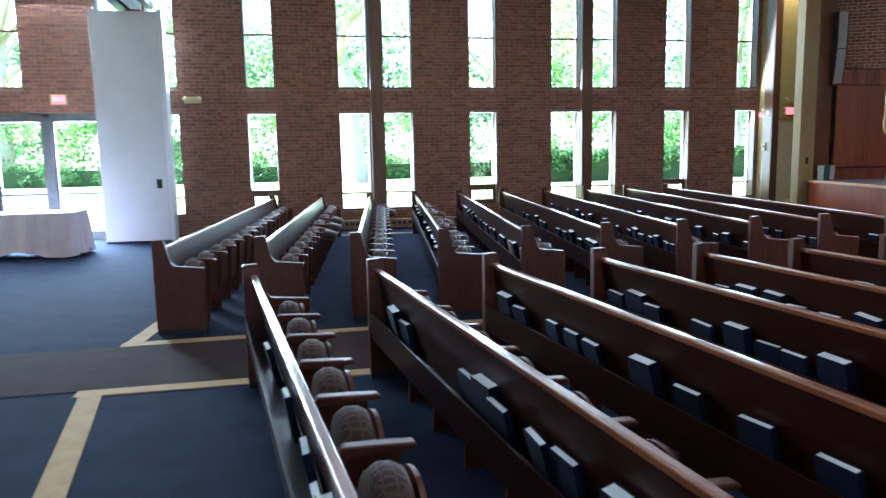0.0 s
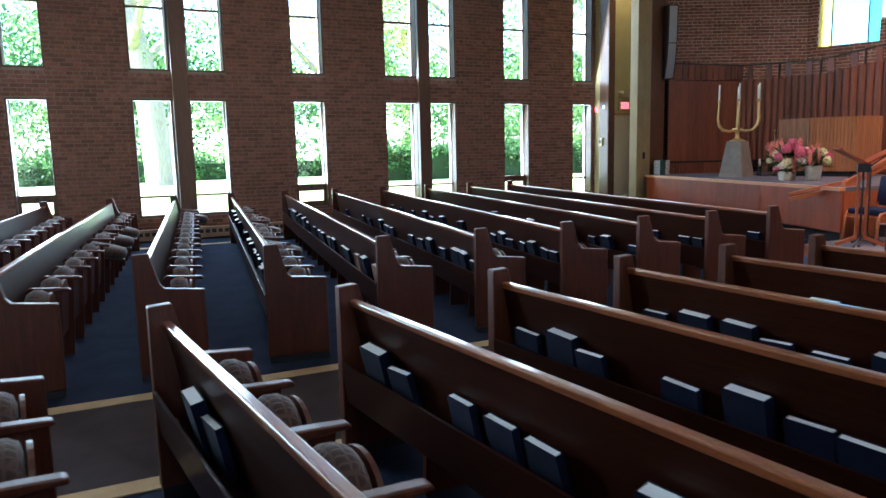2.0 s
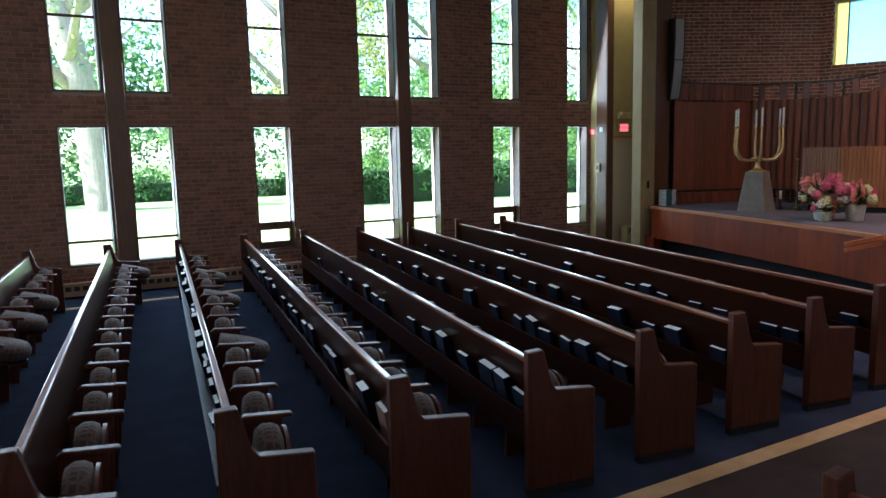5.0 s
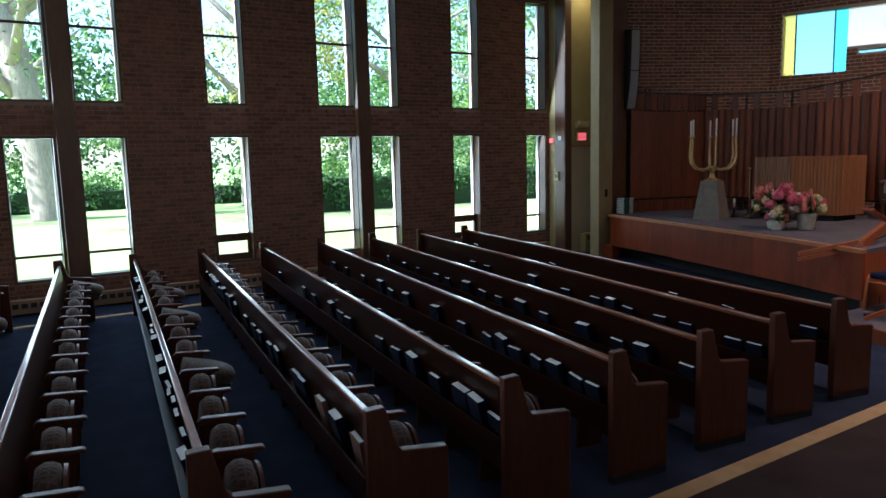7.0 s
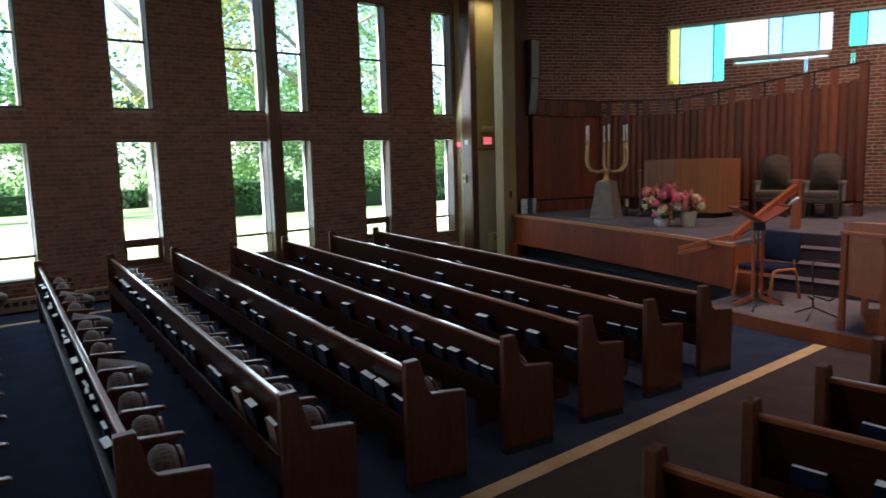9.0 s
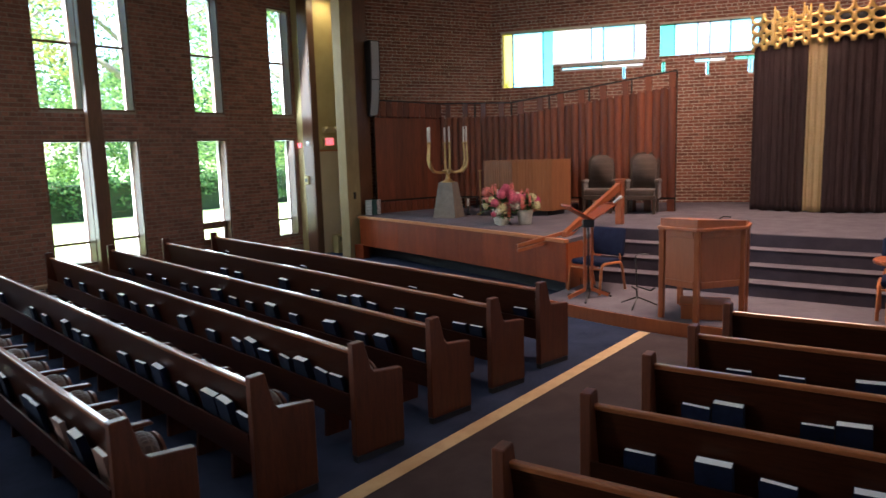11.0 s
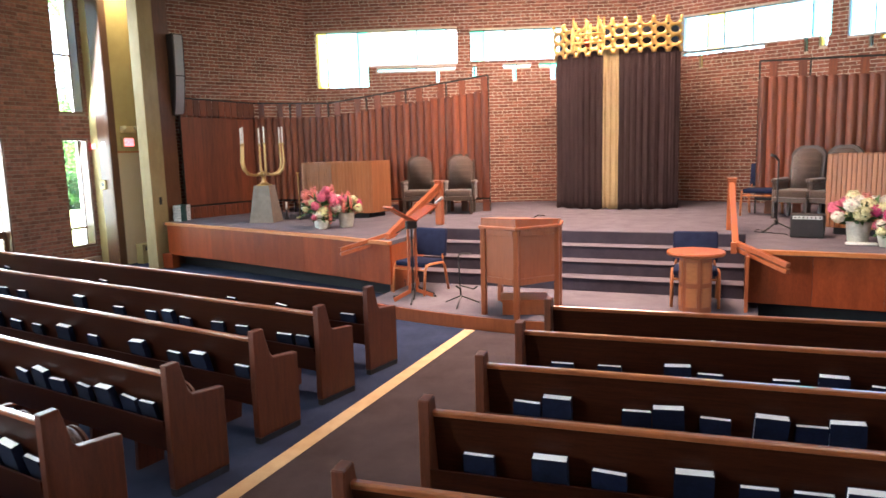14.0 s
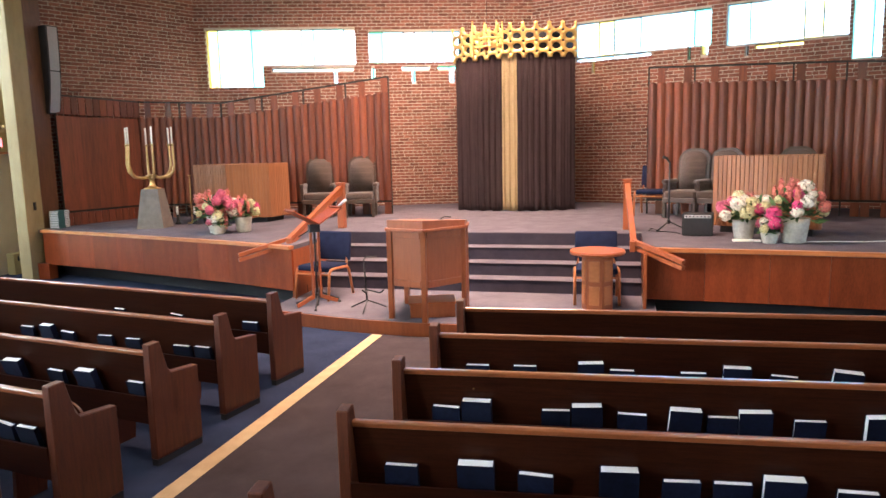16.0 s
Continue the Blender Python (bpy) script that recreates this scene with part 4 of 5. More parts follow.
part("foot", turned([(0.15, 0.0), (0.15, 0.015), (0.09, 0.03), (0.05, 0.07), (0.04, 0.15), (0.06, 0.2), (0.11, 0.23), (0.10, 0.255), (0.03, 0.27)], 18), BRASS, men, smooth=True)
for k in range(6):
    a = radians(15 + 60 * k)
    c, s = 0.94 * math.cos(a), 0.94 * math.sin(a)
    if k < 6:
        path = [(0.05 * c, 0.05 * s, 0.22), (0.2 * c, 0.2 * s, 0.20), (0.35 * c, 0.35 * s, 0.225), (0.44 * c, 0.44 * s, 0.32), (0.475 * c, 0.475 * s, 0.46), (0.46 * c, 0.46 * s, 0.64), (0.455 * c, 0.455 * s, 0.80)]
    else:
        path = [(0, 0, 0.2), (0, 0, 0.5), (0, 0, 0.8)]
    tip = path[-1]
    an = part("arm", tube(path, [0.024, 0.026, 0.027, 0.026, 0.022, 0.018, 0.016] if k < 6 else [0.035, 0.028, 0.024], 10), BRASS, men, smooth=True)
    part("cup", turned([(0.018, 0.79), (0.036, 0.805), (0.036, 0.815), (0.016, 0.82)], 12, None, (tip[0], tip[1], 0)), BRASS, an, smooth=True)
    part("candle", turned([(0.0155, 0.815), (0.0155, 1.12), (0.012, 1.125)], 10, None, (tip[0], tip[1], 0)), WAX, an, "white candle", smooth=True)

stick = thing("candlestick", "slender brass floor candlestick behind the stone pedestal", "candlestick", pose(12.75, 12.72, ST))
part("base", turned([(0.09, 0.0), (0.09, 0.012), (0.03, 0.03), (0.012, 0.05)], 14), BRASS, stick, smooth=True)
part("stem", tube([(0, 0, 0.04), (0, 0, 0.5), (0, 0, 0.92)], [0.012, 0.014, 0.011], 8), BRASS, stick, smooth=True)
part("drip_tray", turned([(0.012, 0.90), (0.035, 0.925), (0.035, 0.935), (0.012, 0.94)], 12), BRASS, stick, smooth=True)
for y in (12.90, 12.52):
    pot_ = thing("altar_candle", "short pale yellow candle in a dark holder", "candle", pose(12.55, y, ST), "floor candles")
    part("holder", turned([(0.05, 0.0), (0.055, 0.02), (0.03, 0.05), (0.022, 0.16), (0.035, 0.19)], 12), PLINTH, pot_, smooth=True)
    part("wax", turned([(0.022, 0.19), (0.022, 0.34), (0.016, 0.345)], 10), WAX, pot_, "pale yellow wax", smooth=True)

# ---------- tambour lecterns on the platform ----------
TAMBOUR = surface("tambour_oak", (0.23, 0.088, 0.034), (0.38, 0.155, 0.064), 0.4, scale=4, stretch=(8, 8, 0.6), fine=60, bump=0.06, vary=0.12)


def tambour(plan, z0, z1, label):
    root = thing("reading_desk", label, "lectern", Matrix.Translation((0, 0, ST)))
    cx, cy = sum(p[0] for p in plan) / len(plan), sum(p[1] for p in plan) / len(plan)
    part("base", slab([(cx + (x - cx) * 0.86, cy + (y - cy) * 0.86) for x, y in plan], 0.0, z0 + 0.02), PLINTH, root, "dark recessed base")
    part("body", slab([(cx + (x - cx) * 0.97, cy + (y - cy) * 0.97) for x, y in plan], z0, z1 - 0.03), TAMBOUR, root)
    for a, b in zip(plan, plan[1:] + plan[:1]):
        a, b = Vector(a), Vector(b)
        run = (b - a).length
        n = max(2, round(run / 0.062))
        ang = math.degrees(math.atan2(b.y - a.y, b.x - a.x))
        me = mesh_of(box(-run / n * 0.44, run / n * 0.44, -0.011, 0.011, z0, z1, 0.004), "slat", TAMBOUR)
        for k in range(n):
            c = a + (b - a) * ((k + 0.5) / n)
            part("slat", me, TAMBOUR, root, "", pose(c.x, c.y, 0, 0, 0, ang))
    part("desk_top", slab([(cx + (x - cx) * 0.93, cy + (y - cy) * 0.93) for x, y in plan], z1 - 0.06, z1 - 0.02), BOARD, root)
    return root


tambour([(12.75, 12.62), (12.62, 11.83), (12.95, 11.12), (13.62, 11.05), (13.5, 12.45)], 0.10, 1.13, "oak reading desk clad in narrow upright slats")
tambour([(11.78, 3.23), (11.45, 2.56), (11.22, 1.91), (11.95, 1.72), (12.35, 3.05)], 0.10, 1.12, "oak reading desk clad in narrow upright slats")


# ---------- chairs ----------
UPH = weave("taupe_upholstery", (0.055, 0.037, 0.028), (0.095, 0.066, 0.052), 70.0)
DARKWOOD = surface("dark_chair_wood", (0.03, 0.018, 0.012), (0.07, 0.042, 0.028), 0.4, scale=8, stretch=(4, 4, 0.8), bump=0.06)
BLUECLOTH = surface("navy_upholstery", (0.008, 0.011, 0.028), (0.018, 0.024, 0.056), 0.95, scale=9, fine=180, bump=0.25, spec=0.1)


def soft(x0, x1, y0, y1, z0, z1, r):
    return box(x0, x1, y0, y1, z0, z1, r, None, 3)


def throne(m):
    """High-backed armchair facing +x."""
    root = thing("armchair", "high-backed dark armchair in taupe upholstery on the platform", "chair", m, "platform armchairs")
    part("seat", soft(-0.26, 0.30, -0.27, 0.27, 0.36, 0.49, 0.035), UPH, root, smooth=True)
    part("seat_frame", box(-0.27, 0.31, -0.29, 0.29, 0.28, 0.365, 0.01), DARKWOOD, root)
    back = bmesh.new()
    out = [(-0.29, 0.40), (-0.29, 1.08), (-0.22, 1.17), (-0.12, 1.22), (0.12, 1.22), (0.22, 1.17), (0.29, 1.08), (0.29, 0.40)]
    face = back.faces.new([back.verts.new((-0.27 - 0.12 * (z - 0.4), y, z)) for y, z in out])
    r = bmesh.ops.extrude_face_region(back, geom=[face])
    for v in r["geom"]:
        if isinstance(v, bmesh.types.BMVert):
            v.co.x -= 0.07
    bmesh.ops.bevel(back, geom=back.edges[:], offset=0.012, segments=2, affect="EDGES")
    part("back_frame", back, DARKWOOD, root, "dark wood back frame")
    pad = bmesh.new()
    face = pad.faces.new([pad.verts.new((-0.262 - 0.12 * (0.4 + (z - 0.4) * 0.9 + 0.05 - 0.4), y * 0.83, 0.42 + (z - 0.4) * 0.92)) for y, z in out])
    r = bmesh.ops.extrude_face_region(pad, geom=[face])
    for v in r["geom"]:
        if isinstance(v, bmesh.types.BMVert):
            v.co.x += 0.045
    bmesh.ops.bevel(pad, geom=pad.edges[:], offset=0.018, segments=2, affect="EDGES")
    part("back_pad", pad, UPH, root, smooth=True)
    for s in (-1, 1):
        part("arm", soft(-0.28, 0.24, s * 0.31 - 0.045, s * 0.31 + 0.045, 0.60, 0.68, 0.03), UPH, root, smooth=True)
        part("arm_panel", box(-0.27, 0.20, s * 0.31 - 0.03, s * 0.31 + 0.03, 0.30, 0.61, 0.01), UPH, root)
        for x in (-0.27, 0.27):
            lg = bmesh.new()
            bar((x, s * 0.27, 0.0), (x - (0.03 if x < 0 else 0), s * 0.27, 0.36), 0.055, 0.055, bm=lg, up=(0, 1, 0))
            part("leg", lg, DARKWOOD, root)
    return root


th = throne(pose(14.05, 10.60, ST, 0, 0, 196))
for x, y, a in ((14.15, 9.72, 194), (13.95, 12.05, 190), (13.95, 3.46, 152), (13.75, 2.94, 152), (13.55, 1.75, 165)):
    copy_thing(th, pose(x, y, ST, 0, 0, a))


def side_chair(m):
    """Navy padded chair with a bent-wood frame, facing +x."""
    root = thing("padded_chair", "navy padded chair with a bent light wood frame", "chair", m, "navy chairs")
    part("seat", soft(-0.24, 0.25, -0.27, 0.27, 0.40, 0.48, 0.03), BLUECLOTH, root, smooth=True)
    bk = soft(-0.30, -0.24, -0.285, 0.285, 0.50, 0.92, 0.028)
    bmesh.ops.rotate(bk, verts=bk.verts[:], cent=(-0.25, 0, 0.45), matrix=Matrix.Rotation(radians(-8), 3, "Y"))
    part("backrest", bk, BLUECLOTH, root, smooth=True)
    for s in (-1, 1):
        y = s * 0.285
        part("leg_frame", tube([(0.29, y, 0.0), (0.25, y, 0.36), (0.22, y, 0.42), (0.15, y, 0.435), (-0.1, y, 0.43), (-0.2, y, 0.42), (-0.24, y, 0.36), (-0.33, y, 0.0)], 0.02, 8), TRIM, root, "bent light wood legs", smooth=True)
        part("back_post", tube([(-0.22, y * 0.9, 0.42), (-0.29, y * 0.8, 0.60), (-0.335, y * 0.8, 0.80)], 0.016, 8), TRIM, root, smooth=True)
    part("cross_rail", tube([(0.24, -0.28, 0.36), (0.24, 0.28, 0.36)], 0.014, 8), TRIM, root, smooth=True)
    return root


sc = side_chair(pose(9.98, 8.73, 0.17, 0, 0, 168))
copy_thing(sc, pose(10.2, 4.86, 0.17, 0, 0, 184))
copy_thing(sc, pose(14.45, 4.0, ST, 0, 0, 165))

# ---------- central reading table ----------
lec = thing("lectern", "light oak lectern with panelled sides on tall legs", "lectern", Matrix.Translation((0, 0, 0.17)))
LP = [(8.83, 7.30), (8.66, 6.82), (9.16, 6.44), (9.52, 6.50), (9.66, 7.36)]
lc = (9.17, 6.9)
inner = [(lc[0] + (x - lc[0]) * 0.93, lc[1] + (y - lc[1]) * 0.93) for x, y in LP]
for a, b in zip(LP, LP[1:] + LP[:1]):
    a, b = Vector(a), Vector(b)
    d = (b - a).normalized()
    run = (b - a).length
    ang = math.degrees(math.atan2(d.y, d.x))
    m = pose(a.x, a.y, 0, 0, 0, ang)
    for g0, g1 in ((0.42, 0.50), (1.02, 1.10)):
        part("panel_rail", box(0.05, run - 0.05, -0.012, 0.016, g0, g1, 0.003), LIGHT_OAK, lec, "", m)
    part("panel", box(0.04, run - 0.04, 0.0, 0.012, 0.49, 1.03), LIGHT_OAK, lec, "", m)
for x, y in LP:
    part("leg", box(x - 0.032, x + 0.032, y - 0.032, y + 0.032, 0.0, 1.10, 0.004), LIGHT_OAK, lec)
out = [(lc[0] + (x - lc[0]) * 1.12, lc[1] + (y - lc[1]) * 1.12) for x, y in LP]
tp = slab(out, 1.10, 1.14, 0.006)
part("desk_top", tp, LIGHT_OAK, lec)
sl = slab([(lc[0] + (x - lc[0]) * 1.05, lc[1] + (y - lc[1]) * 1.05) for x, y in LP], 1.14, 1.155)
for v in sl.verts:
    if v.co.z > 1.15:
        v.co.z += 0.10 * max(0, min(1, (9.7 - v.co.x) / 1.0)) * 0.9
part("sloped_top", sl, LIGHT_OAK, lec)
mic = thing("microphone", "small black gooseneck microphone on the lectern", "microphone", pose(9.32, 6.78, 1.335))
part("base", turned([(0.05, -0.002), (0.055, 0.012), (0.03, 0.03), (0.01, 0.035)], 14), BLACK, mic, smooth=True)
part("gooseneck", tube([(0, 0, 0.03), (0.03, -0.05, 0.06), (0.02, -0.14, 0.055)], 0.008, 8), BLACK, mic, smooth=True)
stool = thing("step_stool", "low oak box step under the lectern", "stool", pose(9.12, 6.88, 0.17, 0, 0, 18))
part("box", box(-0.20, 0.24, -0.30, 0.26, 0.0, 0.17, 0.004), LIGHT_OAK, stool)
part("tread", box(-0.22, 0.26, -0.32, 0.28, 0.17, 0.195, 0.004), LIGHT_OAK, stool)

# round oak stand
rt = thing("round_table", "small round oak table on a panelled pedestal", "table", pose(9.72, 4.83, 0.17, 0, 0, 20))
part("pedestal", slab([(0.20 * math.cos(2 * math.pi * k / 6), 0.20 * math.sin(2 * math.pi * k / 6)) for k in range(6)], 0.0, 0.71, 0.006), LIGHT_OAK, rt)
part("tabletop", turned([(0.30, 0.71), (0.34, 0.72), (0.35, 0.745), (0.34, 0.765), (0.20, 0.772)], 36), LIGHT_OAK, rt, smooth=False)
for k in range(6):
    a = 2 * math.pi * (k + 0.5) / 6
    part("inset_panel", box(-0.065, 0.065, -0.006, 0.006, 0.08, 0.32, 0.003), TRIM, rt, "", pose(0.178 * math.cos(a), 0.178 * math.sin(a), 0, 0, 0, math.degrees(a) + 90))
    part("inset_panel", box(-0.065, 0.065, -0.006, 0.006, 0.38, 0.64, 0.003), TRIM, rt, "", pose(0.178 * math.cos(a), 0.178 * math.sin(a), 0, 0, 0, math.degrees(a) + 90))

# ---------- stands ----------
def tripod(root, h, spread, z=0.0, turn=0.0):
    part("pole", tube([(0, 0, 0.10), (0, 0, h)], 0.014, 10), BLACK, root, smooth=True)
    part("hub", turned([(0.025, 0.10), (0.028, 0.16), (0.02, 0.18)], 12), BLACK, root, smooth=True)
    for k in range(3):
        a = radians(turn + 120 * k)
        lg = part("leg", tube([(0, 0, 0.14), (spread * 0.6 * math.cos(a), spread * 0.6 * math.sin(a), 0.06), (spread * math.cos(a), spread * math.sin(a), 0.014)], 0.011, 8), BLACK, root, smooth=True)
        part("rubber_foot", turned([(0.016, 0.0), (0.018, 0.02), (0.012, 0.03)], 10, None, (spread * math.cos(a), spread * math.sin(a), 0)), BLACK, lg)


ms = thing("music_stand", "wooden music stand with a double V-shaped desk and black tripod", "music stand", pose(9.38, 8.56, 0.17, 0, 0, 50))
tripod(ms, 1.1, 0.34, 0, 30)
for sgn in (-1, 1):
    leaf = box(-0.17, 0.17, 0.0, 0.40, 0.0, 0.018, 0.004)
    box(-0.17, 0.17, 0.375, 0.395, 0.018, 0.035, bm=leaf)
    bmesh.ops.rotate(leaf, verts=leaf.verts[:], cent=(0, 0, 0), matrix=Matrix.Rotation(radians(29), 3, "X"))
    if sgn < 0:
        bmesh.ops.rotate(leaf, verts=leaf.verts[:], cent=(0, 0, 0), matrix=Matrix.Rotation(radians(180), 3, "Z"))
    bmesh.ops.translate(leaf, verts=leaf.verts[:], vec=(0, 0, 1.12))
    part("desk_leaf", leaf, OAK, ms, "reddish wooden desk leaf")
    part("wooden_pole", box(-0.016, 0.016, sgn * 0.055 - 0.016, sgn * 0.055 + 0.016, 0.12, 1.03, 0.003), LIGHT_OAK, ms)
    part("wooden_foot", bar((0, sgn * 0.05, 0.13), (0, sgn * 0.30, 0.03), 0.03, 0.05), LIGHT_OAK, ms)
part("clamp", box(-0.03, 0.03, -0.08, 0.08, 1.01, 1.12, 0.006), BLACK, ms)
ws = thing("microphone_stand", "slanted black boom microphone beside the music stand", "microphone stand", pose(9.62, 8.62, 0.17))
tripod(ws, 1.05, 0.26, 0, 75)
part("boom", tube([(-0.1, 0.25, 0.92), (0.0, 0.0, 1.08), (0.1, -0.28, 1.33)], 0.009, 8), BLACK, ws, smooth=True)
part("microphone_head", tube([(0.1, -0.28, 1.33), (0.13, -0.36, 1.40), (0.14, -0.39, 1.42)], [0.014, 0.022, 0.024], 10), GREY, ws, "grey microphone head", smooth=True)
gs = thing("guitar_stand", "black tubular guitar stand", "guitar stand", pose(9.22, 7.78, 0.17, 0, 0, 10))
part("pole", tube([(0.02, 0, 0.1), (0.0, 0.02, 0.68), (0.01, -0.02, 0.71), (0.0, -0.15, 0.71)], 0.011, 8), BLACK, gs, smooth=True)
for a in (60, 180, 300):
    part("leg", tube([(0.02, 0, 0.13), (0.27 * math.cos(radians(a)), 0.27 * math.sin(radians(a)), 0.014)], 0.010, 8), BLACK, gs, smooth=True)
part("cradle", tube([(-0.16, 0.03, 0.30), (-0.14, -0.02, 0.26), (0.02, 0.0, 0.27), (-0.10, -0.2, 0.25), (-0.16, -0.26, 0.30)], 0.012, 8), BLACK, gs, smooth=True)
amp = thing("amplifier", "small black guitar amplifier with a pale control strip", "amplifier", pose(11.38, 3.48, ST, 0, 0, -8))
part("cabinet", box(-0.12, 0.14, -0.21, 0.21, 0.0, 0.32, 0.012), BLACK, amp)
part("grille_cloth", box(-0.126, -0.12, -0.18, 0.18, 0.03, 0.24), PLINTH, amp)
part("control_strip", box(-0.127, -0.12, -0.18, 0.18, 0.255, 0.30), GREY, amp)
for k in range(7):
    part("knob", turned([(0.012, 0.0), (0.010, 0.012)], 8), BLACK, amp, "", pose(-0.127, -0.15 + 0.05 * k, 0.278, 0, -90, 0))
tp2 = thing("microphone_stand", "black tripod stand on the platform by the armchairs", "microphone stand", pose(11.95, 3.85, ST))
tripod(tp2, 1.05, 0.28, 0, 20)
part("microphone_head", tube([(0, 0, 1.03), (-0.03, 0.05, 1.10), (-0.06, 0.10, 1.12)], [0.012, 0.02, 0.024], 10), BLACK, tp2, smooth=True)
single("cable", tube([(11.38, 3.72, ST + 0.02), (11.6, 3.75, ST + 0.008), (11.75, 3.98, ST + 0.008), (11.9, 4.0, ST + 0.008), (12.1, 4.1, ST + 0.008), (11.8, 4.15, ST + 0.008), (11.7, 3.9, ST + 0.008)], 0.006, 6), BLACK, "black cable lying in loops on the platform", "cable", smooth=True)
single("cable", tube([(10.62, 2.3, ST + 0.008), (10.7, 2.0, ST + 0.008), (10.72, 1.5, ST + 0.008), (10.85, 1.1, ST + 0.008), (10.8, 0.5, ST + 0.008)], 0.007, 6), WAX, "white cable along the platform edge", "cable", smooth=True)
single("light_bar", box(10.66, 10.74, 2.75, 3.1, ST, ST + 0.03, 0.006), WAX, "short white bar lying on the platform", "bar")


# ---------- hand rails at the steps ----------
def hand_rail(y, low, s):
    root = thing("hand_rail", "sloping oak hand rail with a square newel post", "railing", Matrix.Translation((0, 0, ST)), "step railings")
    part("newel_post", box(11.98, 12.11, y - 0.06, y + 0.06, 0.0, 0.755, 0.008), LIGHT_OAK, root)
    part("newel_cap", box(11.97, 12.12, y - 0.07, y + 0.07, 0.755, 0.79, 0.008), LIGHT_OAK, root)
    for k in (0, 1):
        dz = -0.075 * k
        part("rail", bar((12.0, y, 0.70 + dz), (10.05, low + s * 0.02, 0.05 + dz), 0.07, 0.055), LIGHT_OAK, root)
        part("lower_rail", bar((10.10, low + s * 0.02, 0.07 + dz), (9.62, low + s * 0.60, -0.12 + dz), 0.07, 0.05), LIGHT_OAK, root)
    part("rail_post", box(10.0, 10.08, low - 0.035, low + 0.035, -0.06, 0.08, 0.004), LIGHT_OAK, root)
    return root


hand_rail(9.27, 9.27, 1)
hand_rail(4.47, 4.40, -1)

# ---------- flowers ----------
POT = surface("white_ceramic", (0.34, 0.33, 0.28), (0.62, 0.60, 0.54), 0.5, scale=6, fine=30, bump=0.1)
LEAF = surface("leaf", (0.03, 0.08, 0.02), (0.09, 0.17, 0.05), 0.6, scale=10, bump=0.1, vary=0.3, island=True)
PETALS = [surface("petal_" + n, a, b, 0.7, scale=25, bump=0.15, vary=0.25, island=True) for n, a, b in (
    ("pink", (0.48, 0.06, 0.13), (0.66, 0.17, 0.25)), ("magenta", (0.50, 0.03, 0.14), (0.70, 0.08, 0.24)), ("white", (0.66, 0.60, 0.50), (0.80, 0.76, 0.66)), ("cream", (0.55, 0.52, 0.25), (0.72, 0.68, 0.40)), ("salmon", (0.60, 0.13, 0.11), (0.74, 0.28, 0.22)))]


def blossom(r, seed, spiky=False):
    """A head of many small petals."""
    bm = bmesh.new()
    rnd = random.Random(seed)
    n = 110 if not spiky else 70
    for k in range(n):
        z = 1 - 2 * (k + 0.5) / n
        a = k * 2.39996
        d = Vector((math.sqrt(1 - z * z) * math.cos(a), math.sqrt(1 - z * z) * math.sin(a), z))
        d = (d + Vector((rnd.uniform(-.2, .2), rnd.uniform(-.2, .2), rnd.uniform(-.2, .2)))).normalized()
        c = d * r * rnd.uniform(0.72, 1.0)
        if spiky:
            c = Vector((c.x * 0.35, c.y * 0.35, c.z * 1.5))
        u = d.orthogonal().normalized()
        w = d.cross(u)
        s = r * rnd.uniform(0.22, 0.34)
        tilt = d * s * rnd.uniform(0.1, 0.5)
        q = [c + u * s + tilt, c + w * s * 0.8 - tilt * 0.2, c - u * s * 0.9 + tilt * 0.4, c - w * s * 0.8 - tilt * 0.3]
        vs = [bm.verts.new(p) for p in q]
        bm.faces.new((vs[0], vs[1], vs[2]))
        bm.faces.new((vs[0], vs[2], vs[3]))
    return bm


def leaves(n, r, h, seed, size=0.09):
    bm = bmesh.new()
    rnd = random.Random(seed)
    for _ in range(n):
        a, e = rnd.uniform(0, 6.28), rnd.uniform(-0.2, 1.2)
        d = Vector((math.cos(a) * math.cos(e), math.sin(a) * math.cos(e), math.sin(e)))
        c = Vector((0, 0, h)) + d * r * rnd.uniform(0.4, 1.05)
        u = (d + Vector((rnd.uniform(-.5, .5), rnd.uniform(-.5, .5), rnd.uniform(-.6, .3)))).normalized()
        w = u.cross(Vector((rnd.uniform(-1, 1), rnd.uniform(-1, 1), 1))).normalized()
        s = size * rnd.uniform(0.6, 1.2)
        vs = [bm.verts.new(p) for p in (c - u * s, c + w * s * 0.32, c + u * s, c - w * s * 0.32)]
        bm.faces.new((vs[0], vs[1], vs[2]))
        bm.faces.new((vs[0], vs[2], vs[3]))
    return bm


